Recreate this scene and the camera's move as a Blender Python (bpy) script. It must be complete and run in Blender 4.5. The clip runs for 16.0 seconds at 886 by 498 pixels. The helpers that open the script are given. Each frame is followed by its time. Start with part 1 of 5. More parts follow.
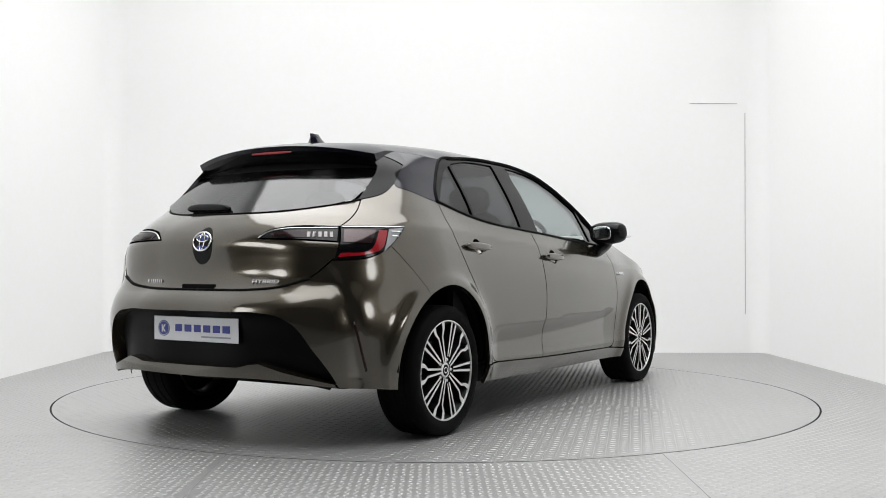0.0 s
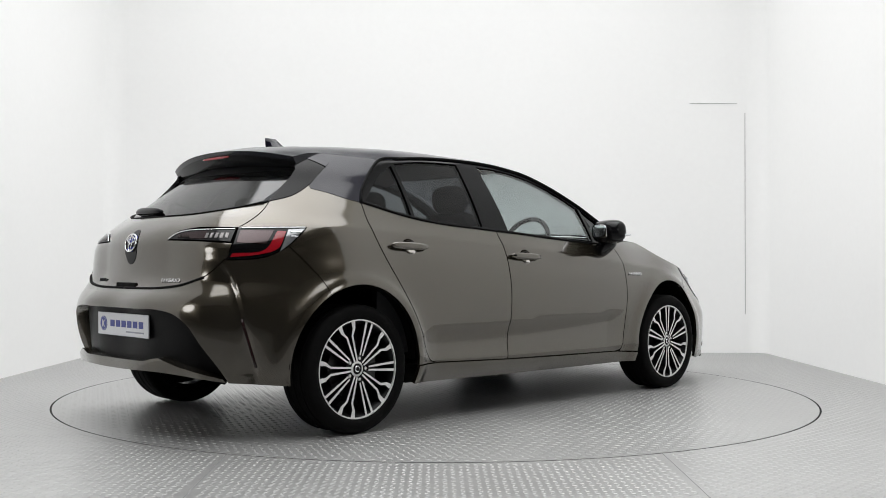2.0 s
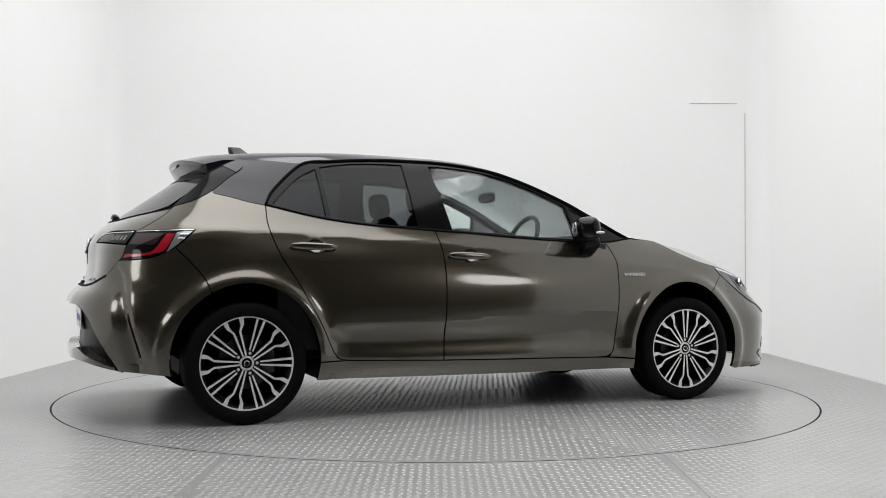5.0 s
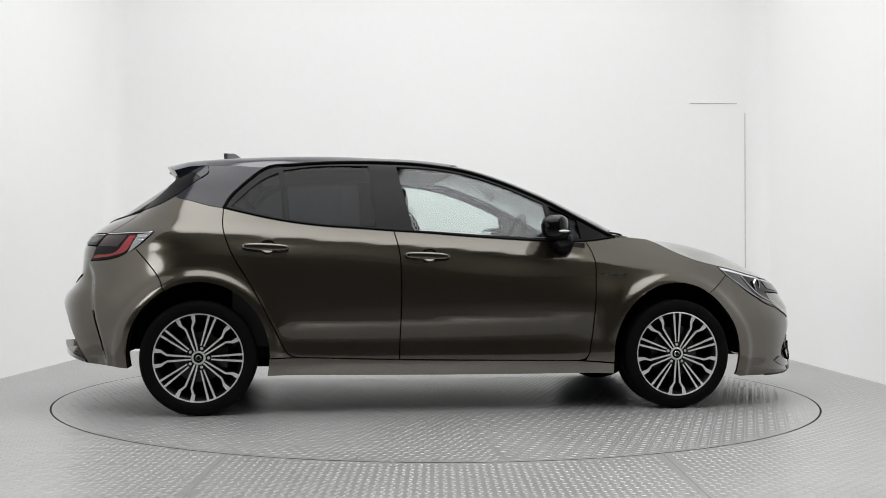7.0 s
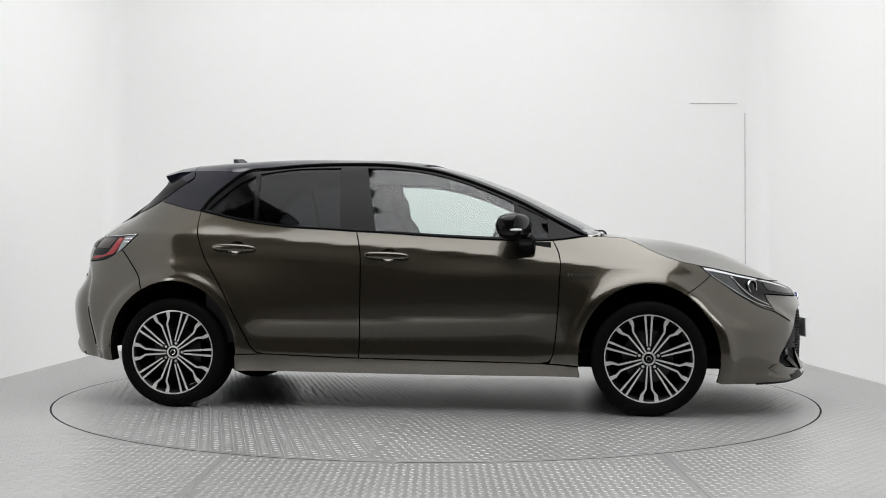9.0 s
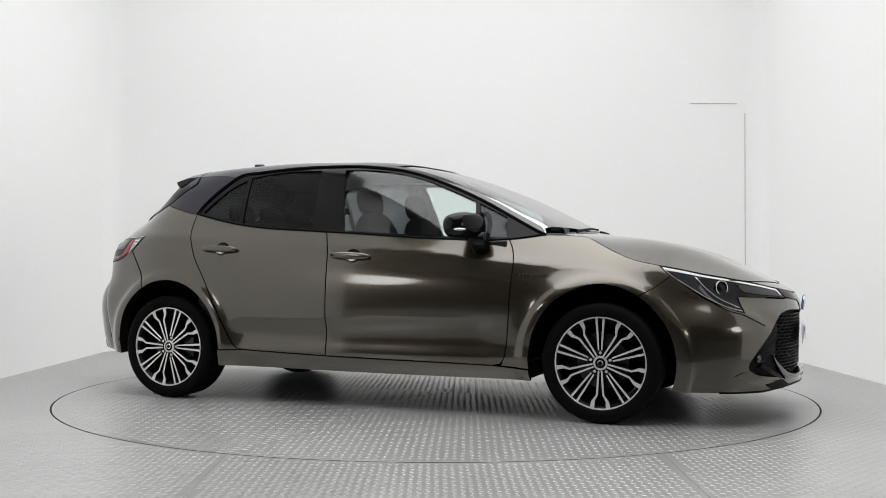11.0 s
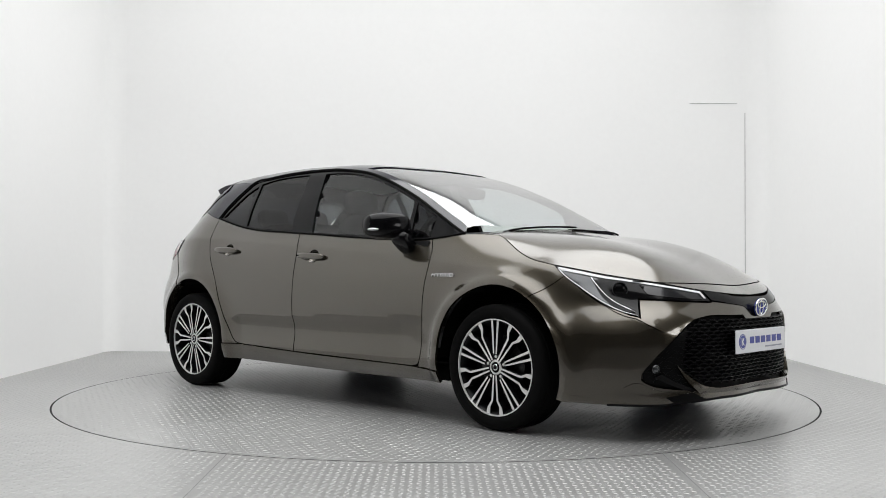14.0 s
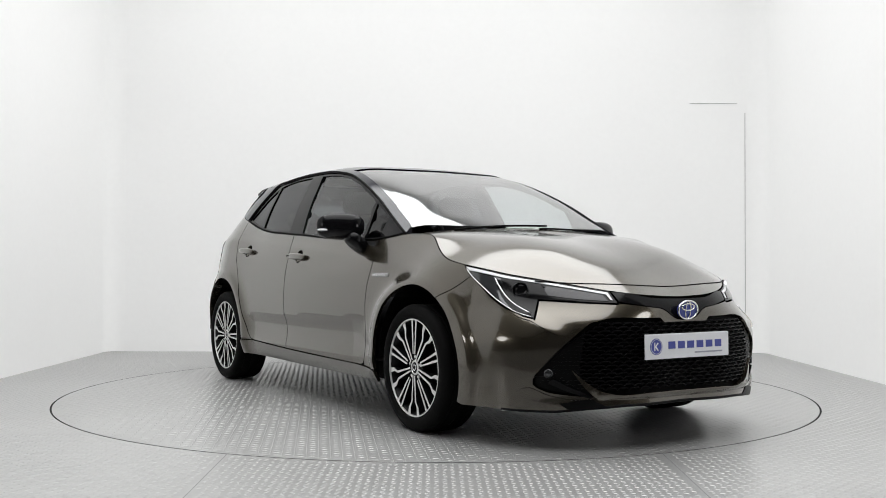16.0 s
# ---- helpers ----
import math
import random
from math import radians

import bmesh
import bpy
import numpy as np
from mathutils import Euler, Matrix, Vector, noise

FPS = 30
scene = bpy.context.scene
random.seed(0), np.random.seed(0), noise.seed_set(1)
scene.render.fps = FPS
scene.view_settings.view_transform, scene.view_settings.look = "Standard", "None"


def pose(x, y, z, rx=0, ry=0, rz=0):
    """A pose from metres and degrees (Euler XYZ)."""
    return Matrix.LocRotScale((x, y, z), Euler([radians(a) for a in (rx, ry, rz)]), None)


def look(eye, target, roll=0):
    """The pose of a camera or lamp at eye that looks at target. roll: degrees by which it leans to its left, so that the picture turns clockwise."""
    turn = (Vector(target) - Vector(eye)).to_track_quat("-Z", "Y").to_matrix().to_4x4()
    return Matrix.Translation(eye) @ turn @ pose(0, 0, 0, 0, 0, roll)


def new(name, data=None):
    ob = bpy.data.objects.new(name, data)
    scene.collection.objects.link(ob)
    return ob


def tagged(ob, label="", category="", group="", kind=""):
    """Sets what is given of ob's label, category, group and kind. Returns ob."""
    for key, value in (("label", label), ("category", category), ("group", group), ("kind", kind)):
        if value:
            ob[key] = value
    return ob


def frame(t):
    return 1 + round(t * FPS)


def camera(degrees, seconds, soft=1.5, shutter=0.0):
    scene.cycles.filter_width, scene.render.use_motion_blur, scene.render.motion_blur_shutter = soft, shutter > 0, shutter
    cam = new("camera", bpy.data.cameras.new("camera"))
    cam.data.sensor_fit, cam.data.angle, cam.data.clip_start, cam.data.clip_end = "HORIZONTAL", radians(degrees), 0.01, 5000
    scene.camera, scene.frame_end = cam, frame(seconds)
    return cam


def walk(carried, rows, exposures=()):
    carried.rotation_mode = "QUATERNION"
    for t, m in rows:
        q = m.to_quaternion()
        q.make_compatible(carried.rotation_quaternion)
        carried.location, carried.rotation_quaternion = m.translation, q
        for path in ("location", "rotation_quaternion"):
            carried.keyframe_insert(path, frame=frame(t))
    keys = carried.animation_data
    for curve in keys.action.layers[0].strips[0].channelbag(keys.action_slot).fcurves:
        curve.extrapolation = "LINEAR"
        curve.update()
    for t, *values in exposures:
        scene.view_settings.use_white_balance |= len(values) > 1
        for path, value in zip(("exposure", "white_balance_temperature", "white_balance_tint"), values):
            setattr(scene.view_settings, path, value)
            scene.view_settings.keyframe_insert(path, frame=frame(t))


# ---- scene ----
# ---- camera ----
cam = camera(48.257, 16.0, soft=0.9)
EYE = Vector((0.0, -6.3168, 0.7959))
AIM = EYE + Vector((0.006, 1.0, 0.01775))
walk(cam, [(0, look(EYE, AIM, 0.179)), (16.0, look(EYE, AIM, 0.179))], [(0, 0.08), (3.5, -0.07), (8.0, -0.09), (12.5, -0.11), (16.0, 0.01)])

# ---- light ----
world = bpy.data.worlds.new("studio")
scene.world = world
world.use_nodes = True
world.node_tree.nodes["Background"].inputs[0].default_value = (1.0, 1.0, 1.0, 1)
world.node_tree.nodes["Background"].inputs[1].default_value = 0.02


def area(name, m, sx, sy, watts, colour=(1, 1, 1), kind="RECTANGLE"):
    lamp = bpy.data.lights.new(name, "AREA")
    lamp.shape, lamp.size, lamp.size_y, lamp.energy, lamp.color = kind, sx, sy, watts, colour
    ob = new(name, lamp)
    ob.matrix_world = m
    return ob


CEIL = 5.2
area("ceiling_softbox", pose(0, -1.5, CEIL - 0.12), 5.8, 8.2, 360, (0.99, 0.995, 1.0)).data.spread = math.radians(140)
for sx in (-1, 1):
    area("round_softbox", look((sx * 3.55, -3.75, 1.8), (-sx * 0.4, 2.4, 0.9)), 0.9, 0.9, 13, (1.0, 1.0, 0.995), "ELLIPSE")

# ---- materials ----


def nodes_of(name):
    m = bpy.data.materials.new(name)
    m.use_nodes = True
    nt = m.node_tree
    return m, nt, nt.nodes["Principled BSDF"]


def plain(name, rgb, rough=0.5, metal=0.0, coat=0.0, spread=0.12, scale=18.0, bump=0.0, bump_scale=250.0, spec=0.5):
    """A surface with grain at two scales in colour and roughness, and a fine relief."""
    m, nt, p = nodes_of(name)
    co = nt.nodes.new("ShaderNodeTexCoord")
    a, b = nt.nodes.new("ShaderNodeTexNoise"), nt.nodes.new("ShaderNodeTexNoise")
    a.inputs["Scale"].default_value, b.inputs["Scale"].default_value = scale * 0.12, scale * 4
    a.inputs["Detail"].default_value = 4
    for n in (a, b):
        nt.links.new(co.outputs["Object"], n.inputs["Vector"])
    mix = nt.nodes.new("ShaderNodeMath")
    mix.operation = "ADD"
    nt.links.new(a.outputs["Fac"], mix.inputs[0])
    nt.links.new(b.outputs["Fac"], mix.inputs[1])
    ramp = nt.nodes.new("ShaderNodeMapRange")
    ramp.inputs["From Min"].default_value, ramp.inputs["From Max"].default_value = 0.6, 1.4
    ramp.inputs["To Min"].default_value, ramp.inputs["To Max"].default_value = 1 - spread, 1 + spread
    nt.links.new(mix.outputs[0], ramp.inputs["Value"])
    col = nt.nodes.new("ShaderNodeVectorMath")
    col.operation = "SCALE"
    col.inputs[0].default_value = rgb
    nt.links.new(ramp.outputs[0], col.inputs["Scale"])
    nt.links.new(col.outputs[0], p.inputs["Base Color"])
    ro = nt.nodes.new("ShaderNodeMath")
    ro.operation = "MULTIPLY"
    ro.inputs[1].default_value = rough
    nt.links.new(ramp.outputs[0], ro.inputs[0])
    nt.links.new(ro.outputs[0], p.inputs["Roughness"])
    p.inputs["Metallic"].default_value = metal
    p.inputs["Coat Weight"].default_value = coat
    p.inputs["Coat Roughness"].default_value = 0.05
    p.inputs["Specular IOR Level"].default_value = spec
    if bump:
        n = nt.nodes.new("ShaderNodeTexNoise")
        n.inputs["Scale"].default_value = bump_scale
        nt.links.new(co.outputs["Object"], n.inputs["Vector"])
        bm_ = nt.nodes.new("ShaderNodeBump")
        bm_.inputs["Strength"].default_value, bm_.inputs["Distance"].default_value = bump, 0.002
        nt.links.new(n.outputs["Fac"], bm_.inputs["Height"])
        nt.links.new(bm_.outputs[0], p.inputs["Normal"])
    return m


def glass(name, rgb, rough=0.0, base=0.045, bend=4.0):
    """Thin pane: clear with a mirror sheen by angle."""
    m, nt, p = nodes_of(name)
    nt.nodes.remove(p)
    tr, gl, mx, fr = (nt.nodes.new("ShaderNode" + n) for n in ("BsdfTransparent", "BsdfGlossy", "MixShader", "LayerWeight"))
    tr.inputs[0].default_value = (*rgb, 1)
    gl.inputs["Roughness"].default_value = rough
    fr.inputs["Blend"].default_value = 0.5
    power, gain = nt.nodes.new("ShaderNodeMath"), nt.nodes.new("ShaderNodeMath")
    power.operation, gain.operation = "POWER", "MULTIPLY_ADD"
    power.inputs[1].default_value = bend
    gain.inputs[1].default_value, gain.inputs[2].default_value = 0.85, base
    nt.links.new(fr.outputs["Facing"], power.inputs[0])
    nt.links.new(power.outputs[0], gain.inputs[0])
    nt.links.new(gain.outputs[0], mx.inputs[0])
    nt.links.new(tr.outputs[0], mx.inputs[1])
    nt.links.new(gl.outputs[0], mx.inputs[2])
    nt.links.new(mx.outputs[0], nt.nodes["Material Output"].inputs[0])
    return m


PAINT = plain("bronze_paint", (0.064, 0.054, 0.038), 0.26, 0.85, 1.0, 0.02, 900)
PAINT.node_tree.nodes["Principled BSDF"].inputs["Coat Roughness"].default_value = 0.09
PAINT.node_tree.nodes["Principled BSDF"].inputs["Coat IOR"].default_value = 1.70
BLACK_PAINT = plain("black_paint", (0.007, 0.007, 0.014), 0.12, 0.0, 0.0, 0.05, 900, spec=0.42)
GLOSS_BLACK = plain("gloss_black", (0.004, 0.004, 0.0045), 0.10, 0, 0.0, 0.05, spec=0.16)
TRIM = plain("black_plastic", (0.004, 0.004, 0.0043), 0.35, 0, 0, 0.15, 40, 0.10, 900, spec=0.09)
SEAL = plain("rubber_seal", (0.003, 0.003, 0.003), 0.6, 0, 0, 0.1, spec=0.06)
TYRE = plain("tyre_rubber", (0.0032, 0.0032, 0.0032), 0.7, 0, 0, 0.2, 30, 0.2, 500, 0.06)
ALLOY = plain("machined_alloy", (0.68, 0.68, 0.67), 0.33, 0.45, 0.3, 0.06, 200)
DARK_ALLOY = plain("dark_alloy", (0.005, 0.005, 0.0055), 0.4, 0.0, 0.0, 0.1, spec=0.2)
STEEL = plain("brake_steel", (0.05, 0.05, 0.05), 0.35, 1.0, 0, 0.15)
CHROME = plain("chrome", (0.75, 0.76, 0.78), 0.08, 1.0, 0, 0.03)
HL_LENS = plain("headlamp_lens", (0.055, 0.058, 0.062), 0.1, 0.6, 0.8, 0.1)
GROOVE = plain("floor_groove", (0.22, 0.22, 0.22), 0.8, 0, 0, 0.1)
DIM_LENS = plain("dim_lens", (0.15, 0.14, 0.14), 0.3, 0.5, 0.3, 0.05)
SILVER = plain("silver_reflector", (0.5, 0.5, 0.52), 0.2, 1.0, 0, 0.05)
BLUE = plain("blue_enamel", (0.03, 0.05, 0.28), 0.25, 0, 0.5, 0.08)
INK = plain("blue_ink", (0.045, 0.06, 0.30), 0.4, 0, 0, 0.05)
GREY_INK = plain("grey_ink", (0.3, 0.31, 0.36), 0.45, 0, 0, 0.05)
WHITE_PLATE = plain("white_plate", (0.72, 0.73, 0.76), 0.3, 0, 0.4, 0.03)
RED = plain("red_lens", (0.26, 0.006, 0.012), 0.12, 0, 0.4, 0.08)
DARK_RED = plain("dark_red_lens", (0.014, 0.003, 0.004), 0.1, 0, 0.0, 0.08, spec=0.25)
SMOKE = plain("smoked_lens", (0.004, 0.004, 0.0045), 0.08, 0, 0.0, 0.05, spec=0.22)
LENS = plain("clear_lens", (0.30, 0.31, 0.32), 0.12, 0.6, 1.0, 0.08)
DRL = plain("white_light_guide", (0.75, 0.76, 0.78), 0.2, 0, 0.6, 0.05)
FABRIC = plain("dark_seat_fabric", (0.009, 0.009, 0.010), 0.85, 0, 0, 0.2, 60, 0.3, 600, 0.15)
DASH = plain("dash_plastic", (0.018, 0.018, 0.019), 0.6, 0, 0, 0.12, 40, 0.2, 700, 0.2)
LINING = plain("headlining", (0.20, 0.20, 0.20), 0.9, 0, 0, 0.06, 40)
CLEAR = glass("clear_glass", (0.80, 0.87, 0.85), 0.0, 0.07)
# windscreen: mirror share raised to put in the pale sheen of the ceiling
SCREEN = glass("boosted_sheen_windscreen", (0.74, 0.80, 0.82), 0.06, 0.20, 2.2)
BACKLIGHT = glass("tinted_rear_glass", (0.12, 0.125, 0.135), 0.08, 0.10, 5.0)
LAMP_IN = plain("lamp_chamber", (0.03, 0.014, 0.015), 0.16, 0.6, 0.6, 0.1)
PRIVACY = glass("privacy_glass", (0.12, 0.125, 0.135), 0.0, 0.02)
WALL = plain("white_wall_paint", (0.915, 0.915, 0.91), 0.75, 0, 0, 0.012, 6, 0.03, 60)
# for the unseen walls; its grey sets how dark the car's reflections are
GREYWALL = plain("unseen_wall_grey", (0.12, 0.12, 0.12), 0.8, 0, 0, 0.1, 8, 0.05, 60)
CEILING = plain("white_ceiling_paint", (0.8, 0.8, 0.79), 0.8, 0, 0, 0.02, 6)
GAP = plain("seam_shadow_line", (0.40, 0.40, 0.39), 0.8, 0, 0, 0.1)
PLATE = plain("galvanised_tread_plate", (0.42, 0.42, 0.415), 0.36, 0.62, 0, 0.12, 8, 0.15, 120)
BAR = plain("worn_tread_bar", (0.44, 0.44, 0.435), 0.46, 0.40, 0, 0.10, 14)

# ---- body surface: a loft of upright stations round the car; u runs along the side and fans round both ends ----
XF, XR, FAN = 1.30, -1.30, 0.9
HUBZ, AXLE = 0.306, 1.32


def pchip(x, y, q):
    x, y, q = np.asarray(x, float), np.asarray(y, float), np.asarray(q, float)
    h, d = np.diff(x), np.diff(y) / np.diff(x)
    m = np.empty_like(x)
    m[0], m[-1] = d[0], d[-1]
    a, b = 2 * h[1:] + h[:-1], h[1:] + 2 * h[:-1]
    with np.errstate(divide="ignore", invalid="ignore"):
        mid = (a + b) / (a / d[:-1] + b / d[1:])
    m[1:-1] = np.where(d[:-1] * d[1:] > 0, mid, 0)
    k = np.clip(np.searchsorted(x, q) - 1, 0, len(x) - 2)
    t = (q - x[k]) / h[k]
    out = y[k] * (1 + 2 * t) * (1 - t) ** 2 + h[k] * m[k] * t * (1 - t) ** 2 + y[k + 1] * t * t * (3 - 2 * t) + h[k] * m[k + 1] * t * t * (t - 1)
    out = np.where(q < x[0], y[0] + m[0] * (q - x[0]), out)
    return np.where(q > x[-1], y[-1] + m[-1] * (q - x[-1]), out)


def smooth_curve(x, y, q):
    """Cubic through the knots with central slopes: no kinks at a knot."""
    x, y, q = np.asarray(x, float), np.asarray(y, float), np.asarray(q, float)
    m = np.gradient(y, x)
    h = np.diff(x)
    k = np.clip(np.searchsorted(x, q) - 1, 0, len(x) - 2)
    t = (q - x[k]) / h[k]
    out = y[k] * (1 + 2 * t) * (1 - t) ** 2 + h[k] * m[k] * t * (1 - t) ** 2 + y[k + 1] * t * t * (3 - 2 * t) + h[k] * m[k + 1] * t * t * (t - 1)
    out = np.where(q < x[0], y[0] + m[0] * (q - x[0]), out)
    return np.where(q > x[-1], y[-1] + m[-1] * (q - x[-1]), out)


STATIONS = []
LEVELS = np.linspace(0.08, 1.48, 57)


def station(u, *pairs):
    STATIONS.append((u, smooth_curve([p[0] for p in pairs], [p[1] for p in pairs], LEVELS)))


def fan(deg):
    return XF + FAN * math.radians(deg)


def fan_rear(deg):
    return XR - FAN * math.radians(deg)


def glass_back(deg):
    """Rear window: a raked sheet, bowed across; the station's knots above the tailgate."""
    out = []
    for z, xc in ((1.03, -1.928), (1.08, -1.842), (1.17, -1.722), (1.275, -1.577), (1.36, -1.452), (1.44, -1.34)):
        r, a = 0.4, math.radians(deg)
        for _ in range(60):
            r = 0.5 * r + 0.5 * (-(xc + 0.40 * (r * math.cos(a)) ** 2) - 1.3) / math.sin(a)
        out.append((z, max(r, 0.02)))
    return out


station(fan_rear(90), (.10, .68), (.18, .76), (.25, .81), (.35, .822), (.5, .815), (.59, .825), (.64, .81), (.69, .765), (.75, .742), (.82, .738), (.91, .735), (.97, .695), *glass_back(90))
station(fan_rear(68), (.10, .74), (.18, .82), (.25, .855), (.35, .872), (.5, .875), (.59, .887), (.64, .868), (.69, .815), (.75, .78), (.82, .772), (.91, .765), (.97, .73), *glass_back(68))
station(fan_rear(45), (.10, .79), (.18, .885), (.28, .925), (.42, .952), (.56, .962), (.64, .945), (.72, .91), (.82, .890), (.90, .872), (.965, .815), *glass_back(45))
station(fan_rear(22), (.10, .80), (.18, .87), (.28, .895), (.42, .908), (.56, .908), (.66, .893), (.76, .875), (.86, .858), (.96, .832), (1.04, .775), (1.12, .71), (1.2, .64), (1.28, .57), (1.36, .46), (1.44, .35))
station(-1.3, (.10, .80), (.18, .85), (.28, .872), (.42, .882), (.56, .882), (.66, .876), (.76, .868), (.86, .855), (.96, .825), (1.04, .782), (1.12, .731), (1.2, .68), (1.28, .63), (1.36, .56), (1.44, .47))
station(-1.0, (.10, .76), (.18, .82), (.28, .862), (.42, .872), (.56, .876), (.66, .872), (.76, .862), (.86, .845), (.96, .808), (1.04, .772), (1.12, .737), (1.2, .697), (1.28, .652), (1.36, .602), (1.44, .52))
station(-.6, (.10, .74), (.18, .80), (.29, .866), (.38, .866), (.5, .874), (.62, .876), (.74, .866), (.86, .845), (.94, .815), (1.0, .792), (1.12, .742), (1.2, .704), (1.28, .66), (1.36, .613), (1.44, .54))
station(-.1, (.10, .74), (.18, .80), (.29, .868), (.38, .868), (.5, .878), (.62, .882), (.74, .872), (.84, .85), (.91, .825), (.98, .798), (1.12, .742), (1.2, .704), (1.28, .66), (1.36, .613), (1.44, .54))
station(.4, (.10, .74), (.18, .80), (.29, .868), (.38, .868), (.5, .878), (.62, .884), (.74, .874), (.82, .85), (.89, .825), (.96, .795), (1.08, .742), (1.2, .68), (1.3, .622), (1.44, .53))
station(.85, (.10, .75), (.18, .81), (.29, .866), (.38, .868), (.5, .876), (.62, .88), (.72, .868), (.8, .845), (.88, .805), (.95, .765), (1.03, .715), (1.12, .66), (1.3, .55), (1.44, .46))
station(1.3, (.10, .80), (.18, .85), (.29, .872), (.4, .878), (.52, .878), (.62, .872), (.70, .852), (.77, .822), (.84, .78), (.9, .73), (.98, .65), (1.1, .53), (1.44, .25))
station(fan(22), (.10, .85), (.15, .884), (.25, .902), (.38, .908), (.5, .902), (.59, .880), (.67, .86), (.74, .84), (.79, .82), (.84, .785), (.9, .72), (.98, .62), (1.44, .2))
station(fan(45), (.10, .94), (.15, .978), (.25, .993), (.38, 1.0), (.48, .993), (.56, .955), (.63, .906), (.69, .88), (.74, .85), (.79, .80), (.86, .70), (.98, .5), (1.44, .1))
station(fan(60), (.10, .95), (.15, .992), (.25, .998), (.38, 1.005), (.48, 1.003), (.56, .983), (.62, .943), (.67, .915), (.72, .875), (.77, .81), (.84, .68), (.98, .45), (1.44, .1))
station(fan(75), (.10, .935), (.15, .980), (.25, .976), (.38, .978), (.5, .980), (.57, .972), (.62, .955), (.66, .93), (.71, .88), (.76, .80), (.83, .66), (.98, .4), (1.44, .1))
station(fan(90), (.10, .90), (.15, .945), (.25, .942), (.38, .945), (.5, .952), (.57, .952), (.62, .94), (.66, .915), (.71, .865), (.76, .78), (.83, .63), (.98, .38), (1.44, .1))
ST_U = np.array([s[0] for s in STATIONS])
ST_R = np.array([s[1] for s in STATIONS])
# the two middle lines are mirrors: carry the stations on beyond them
ST_U = np.concatenate([2 * ST_U[0] - ST_U[2:0:-1], ST_U, 2 * ST_U[-1] - ST_U[-2:-4:-1]])
ST_R = np.concatenate([ST_R[2:0:-1], ST_R, ST_R[-2:-4:-1]])
GRID_U = np.linspace(ST_U[1], ST_U[-2], 281)
GRID_R = np.array([smooth_curve(ST_U, ST_R[:, k], GRID_U) for k in range(len(LEVELS))]).T


def radius(u, z):
    """How far the skin stands from the car's spine."""
    u, z = np.asarray(u, float), np.asarray(z, float)
    # bicubic lookup (Catmull-Rom along both ways)
    def weights(t):
        return (-.5 * t + t * t - .5 * t ** 3, 1 - 2.5 * t * t + 1.5 * t ** 3, .5 * t + 2 * t * t - 1.5 * t ** 3, -.5 * t * t + .5 * t ** 3)
    a = (u - GRID_U[0]) / (GRID_U[1] - GRID_U[0])
    b = (z - LEVELS[0]) / (LEVELS[1] - LEVELS[0])
    i = np.clip(np.floor(a).astype(int), 1, len(GRID_U) - 3)
    j = np.clip(np.floor(b).astype(int), 1, len(LEVELS) - 3)
    wa, wb = weights(np.clip(a - i, -1, 2)), weights(np.clip(b - j, -1, 2))
    r = sum(wa[p] * wb[q] * GRID_R[i + p - 1, j + q - 1] for p in range(4) for q in range(4))
    for xc in (AXLE, -AXLE):  # flared wheel-arch lips
        d = np.hypot(np.where(np.abs(u) < 1.3, u, np.sign(u) * (1.3 + (np.abs(u) - 1.3) * .95)) - xc, (z - HUBZ) * .95)
        r = r + .012 * np.exp(-((d - .385) / .075) ** 2) + .013 / (1 + np.exp(np.clip((d - .425) / .010, -50, 50)))
    side_on = np.clip((u + 1.75) / .25, 0, 1) * np.clip((1.55 - u) / .3, 0, 1)
    # shoulder crease, falling to the front
    d = z - np.interp(u, [-1.7, -1.3, -.95, -.6, -.3, 0, .3, .6, .85, 1.1, 1.5], [.985, .975, .958, .932, .915, .898, .872, .843, .822, .795, .76])
    r = r + side_on * .22 * (np.sqrt(d * d + .0036) - np.sqrt(d * d + .00006) - .03 * np.exp(-(d / .12) ** 2))
    # fold in the rear bumper's corner: the skin drops inward of it
    d = u - np.interp(z, [.30, .55, .66, .76, .84], [-1.838, -1.895, -1.925, -1.965, -2.02])
    up_down = np.clip((z - .22) / .10, 0, 1) * np.clip((.82 - z) / .10, 0, 1)
    r = r - .034 * up_down * np.exp(-np.clip(-d, 0, 1) / .09) / (1 + np.exp(np.clip(d / .011, -50, 50)))
    # hollow along the foot of the doors
    low = np.clip((u + .93) / .14, 0, 1) * np.clip((.86 - u) / .2, 0, 1)
    top = .505 + .03 * np.clip(u, -1, 1)
    fall = np.clip((top - z) / .19, 0, 2) / .42
    r = r - low * .0165 * fall * np.exp(1 - fall)
    # ledge that runs from the headlamp's foot to the grille
    d = z - np.interp(u, [1.70, 1.85, 2.0, 2.13, 2.3], [.70, .640, .570, .500, .44])
    there = np.clip((u - 1.72) / .16, 0, 1) * np.clip((2.20 - u) / .10, 0, 1)
    r = r + there * .014 * np.where(d < 0, np.exp(np.clip(d, -1, 0) / .11), np.exp(-(np.clip(d, 0, 1) / .045) ** 2))
    return r


def skin(u, z, off=0.0):
    """Place on the right-hand skin for u along the side and height z; off: metres outward from the spine."""
    u, z = np.asarray(u, float), np.asarray(z, float)
    r = radius(u, z) + off
    fa = np.where(u > XF, (u - XF) / FAN, np.where(u < XR, (u - XR) / FAN, 0.0))
    x = np.clip(u, XR, XF) + r * np.sin(fa)
    y = -r * np.cos(fa)
    return np.stack([x, y, z + 0 * x], -1)


def along(x, y):
    """The u of a place in plan."""
    if XR <= x <= XF:
        return x
    s = XF if x > 0 else XR
    return s + FAN * math.atan2(x - s, abs(y))


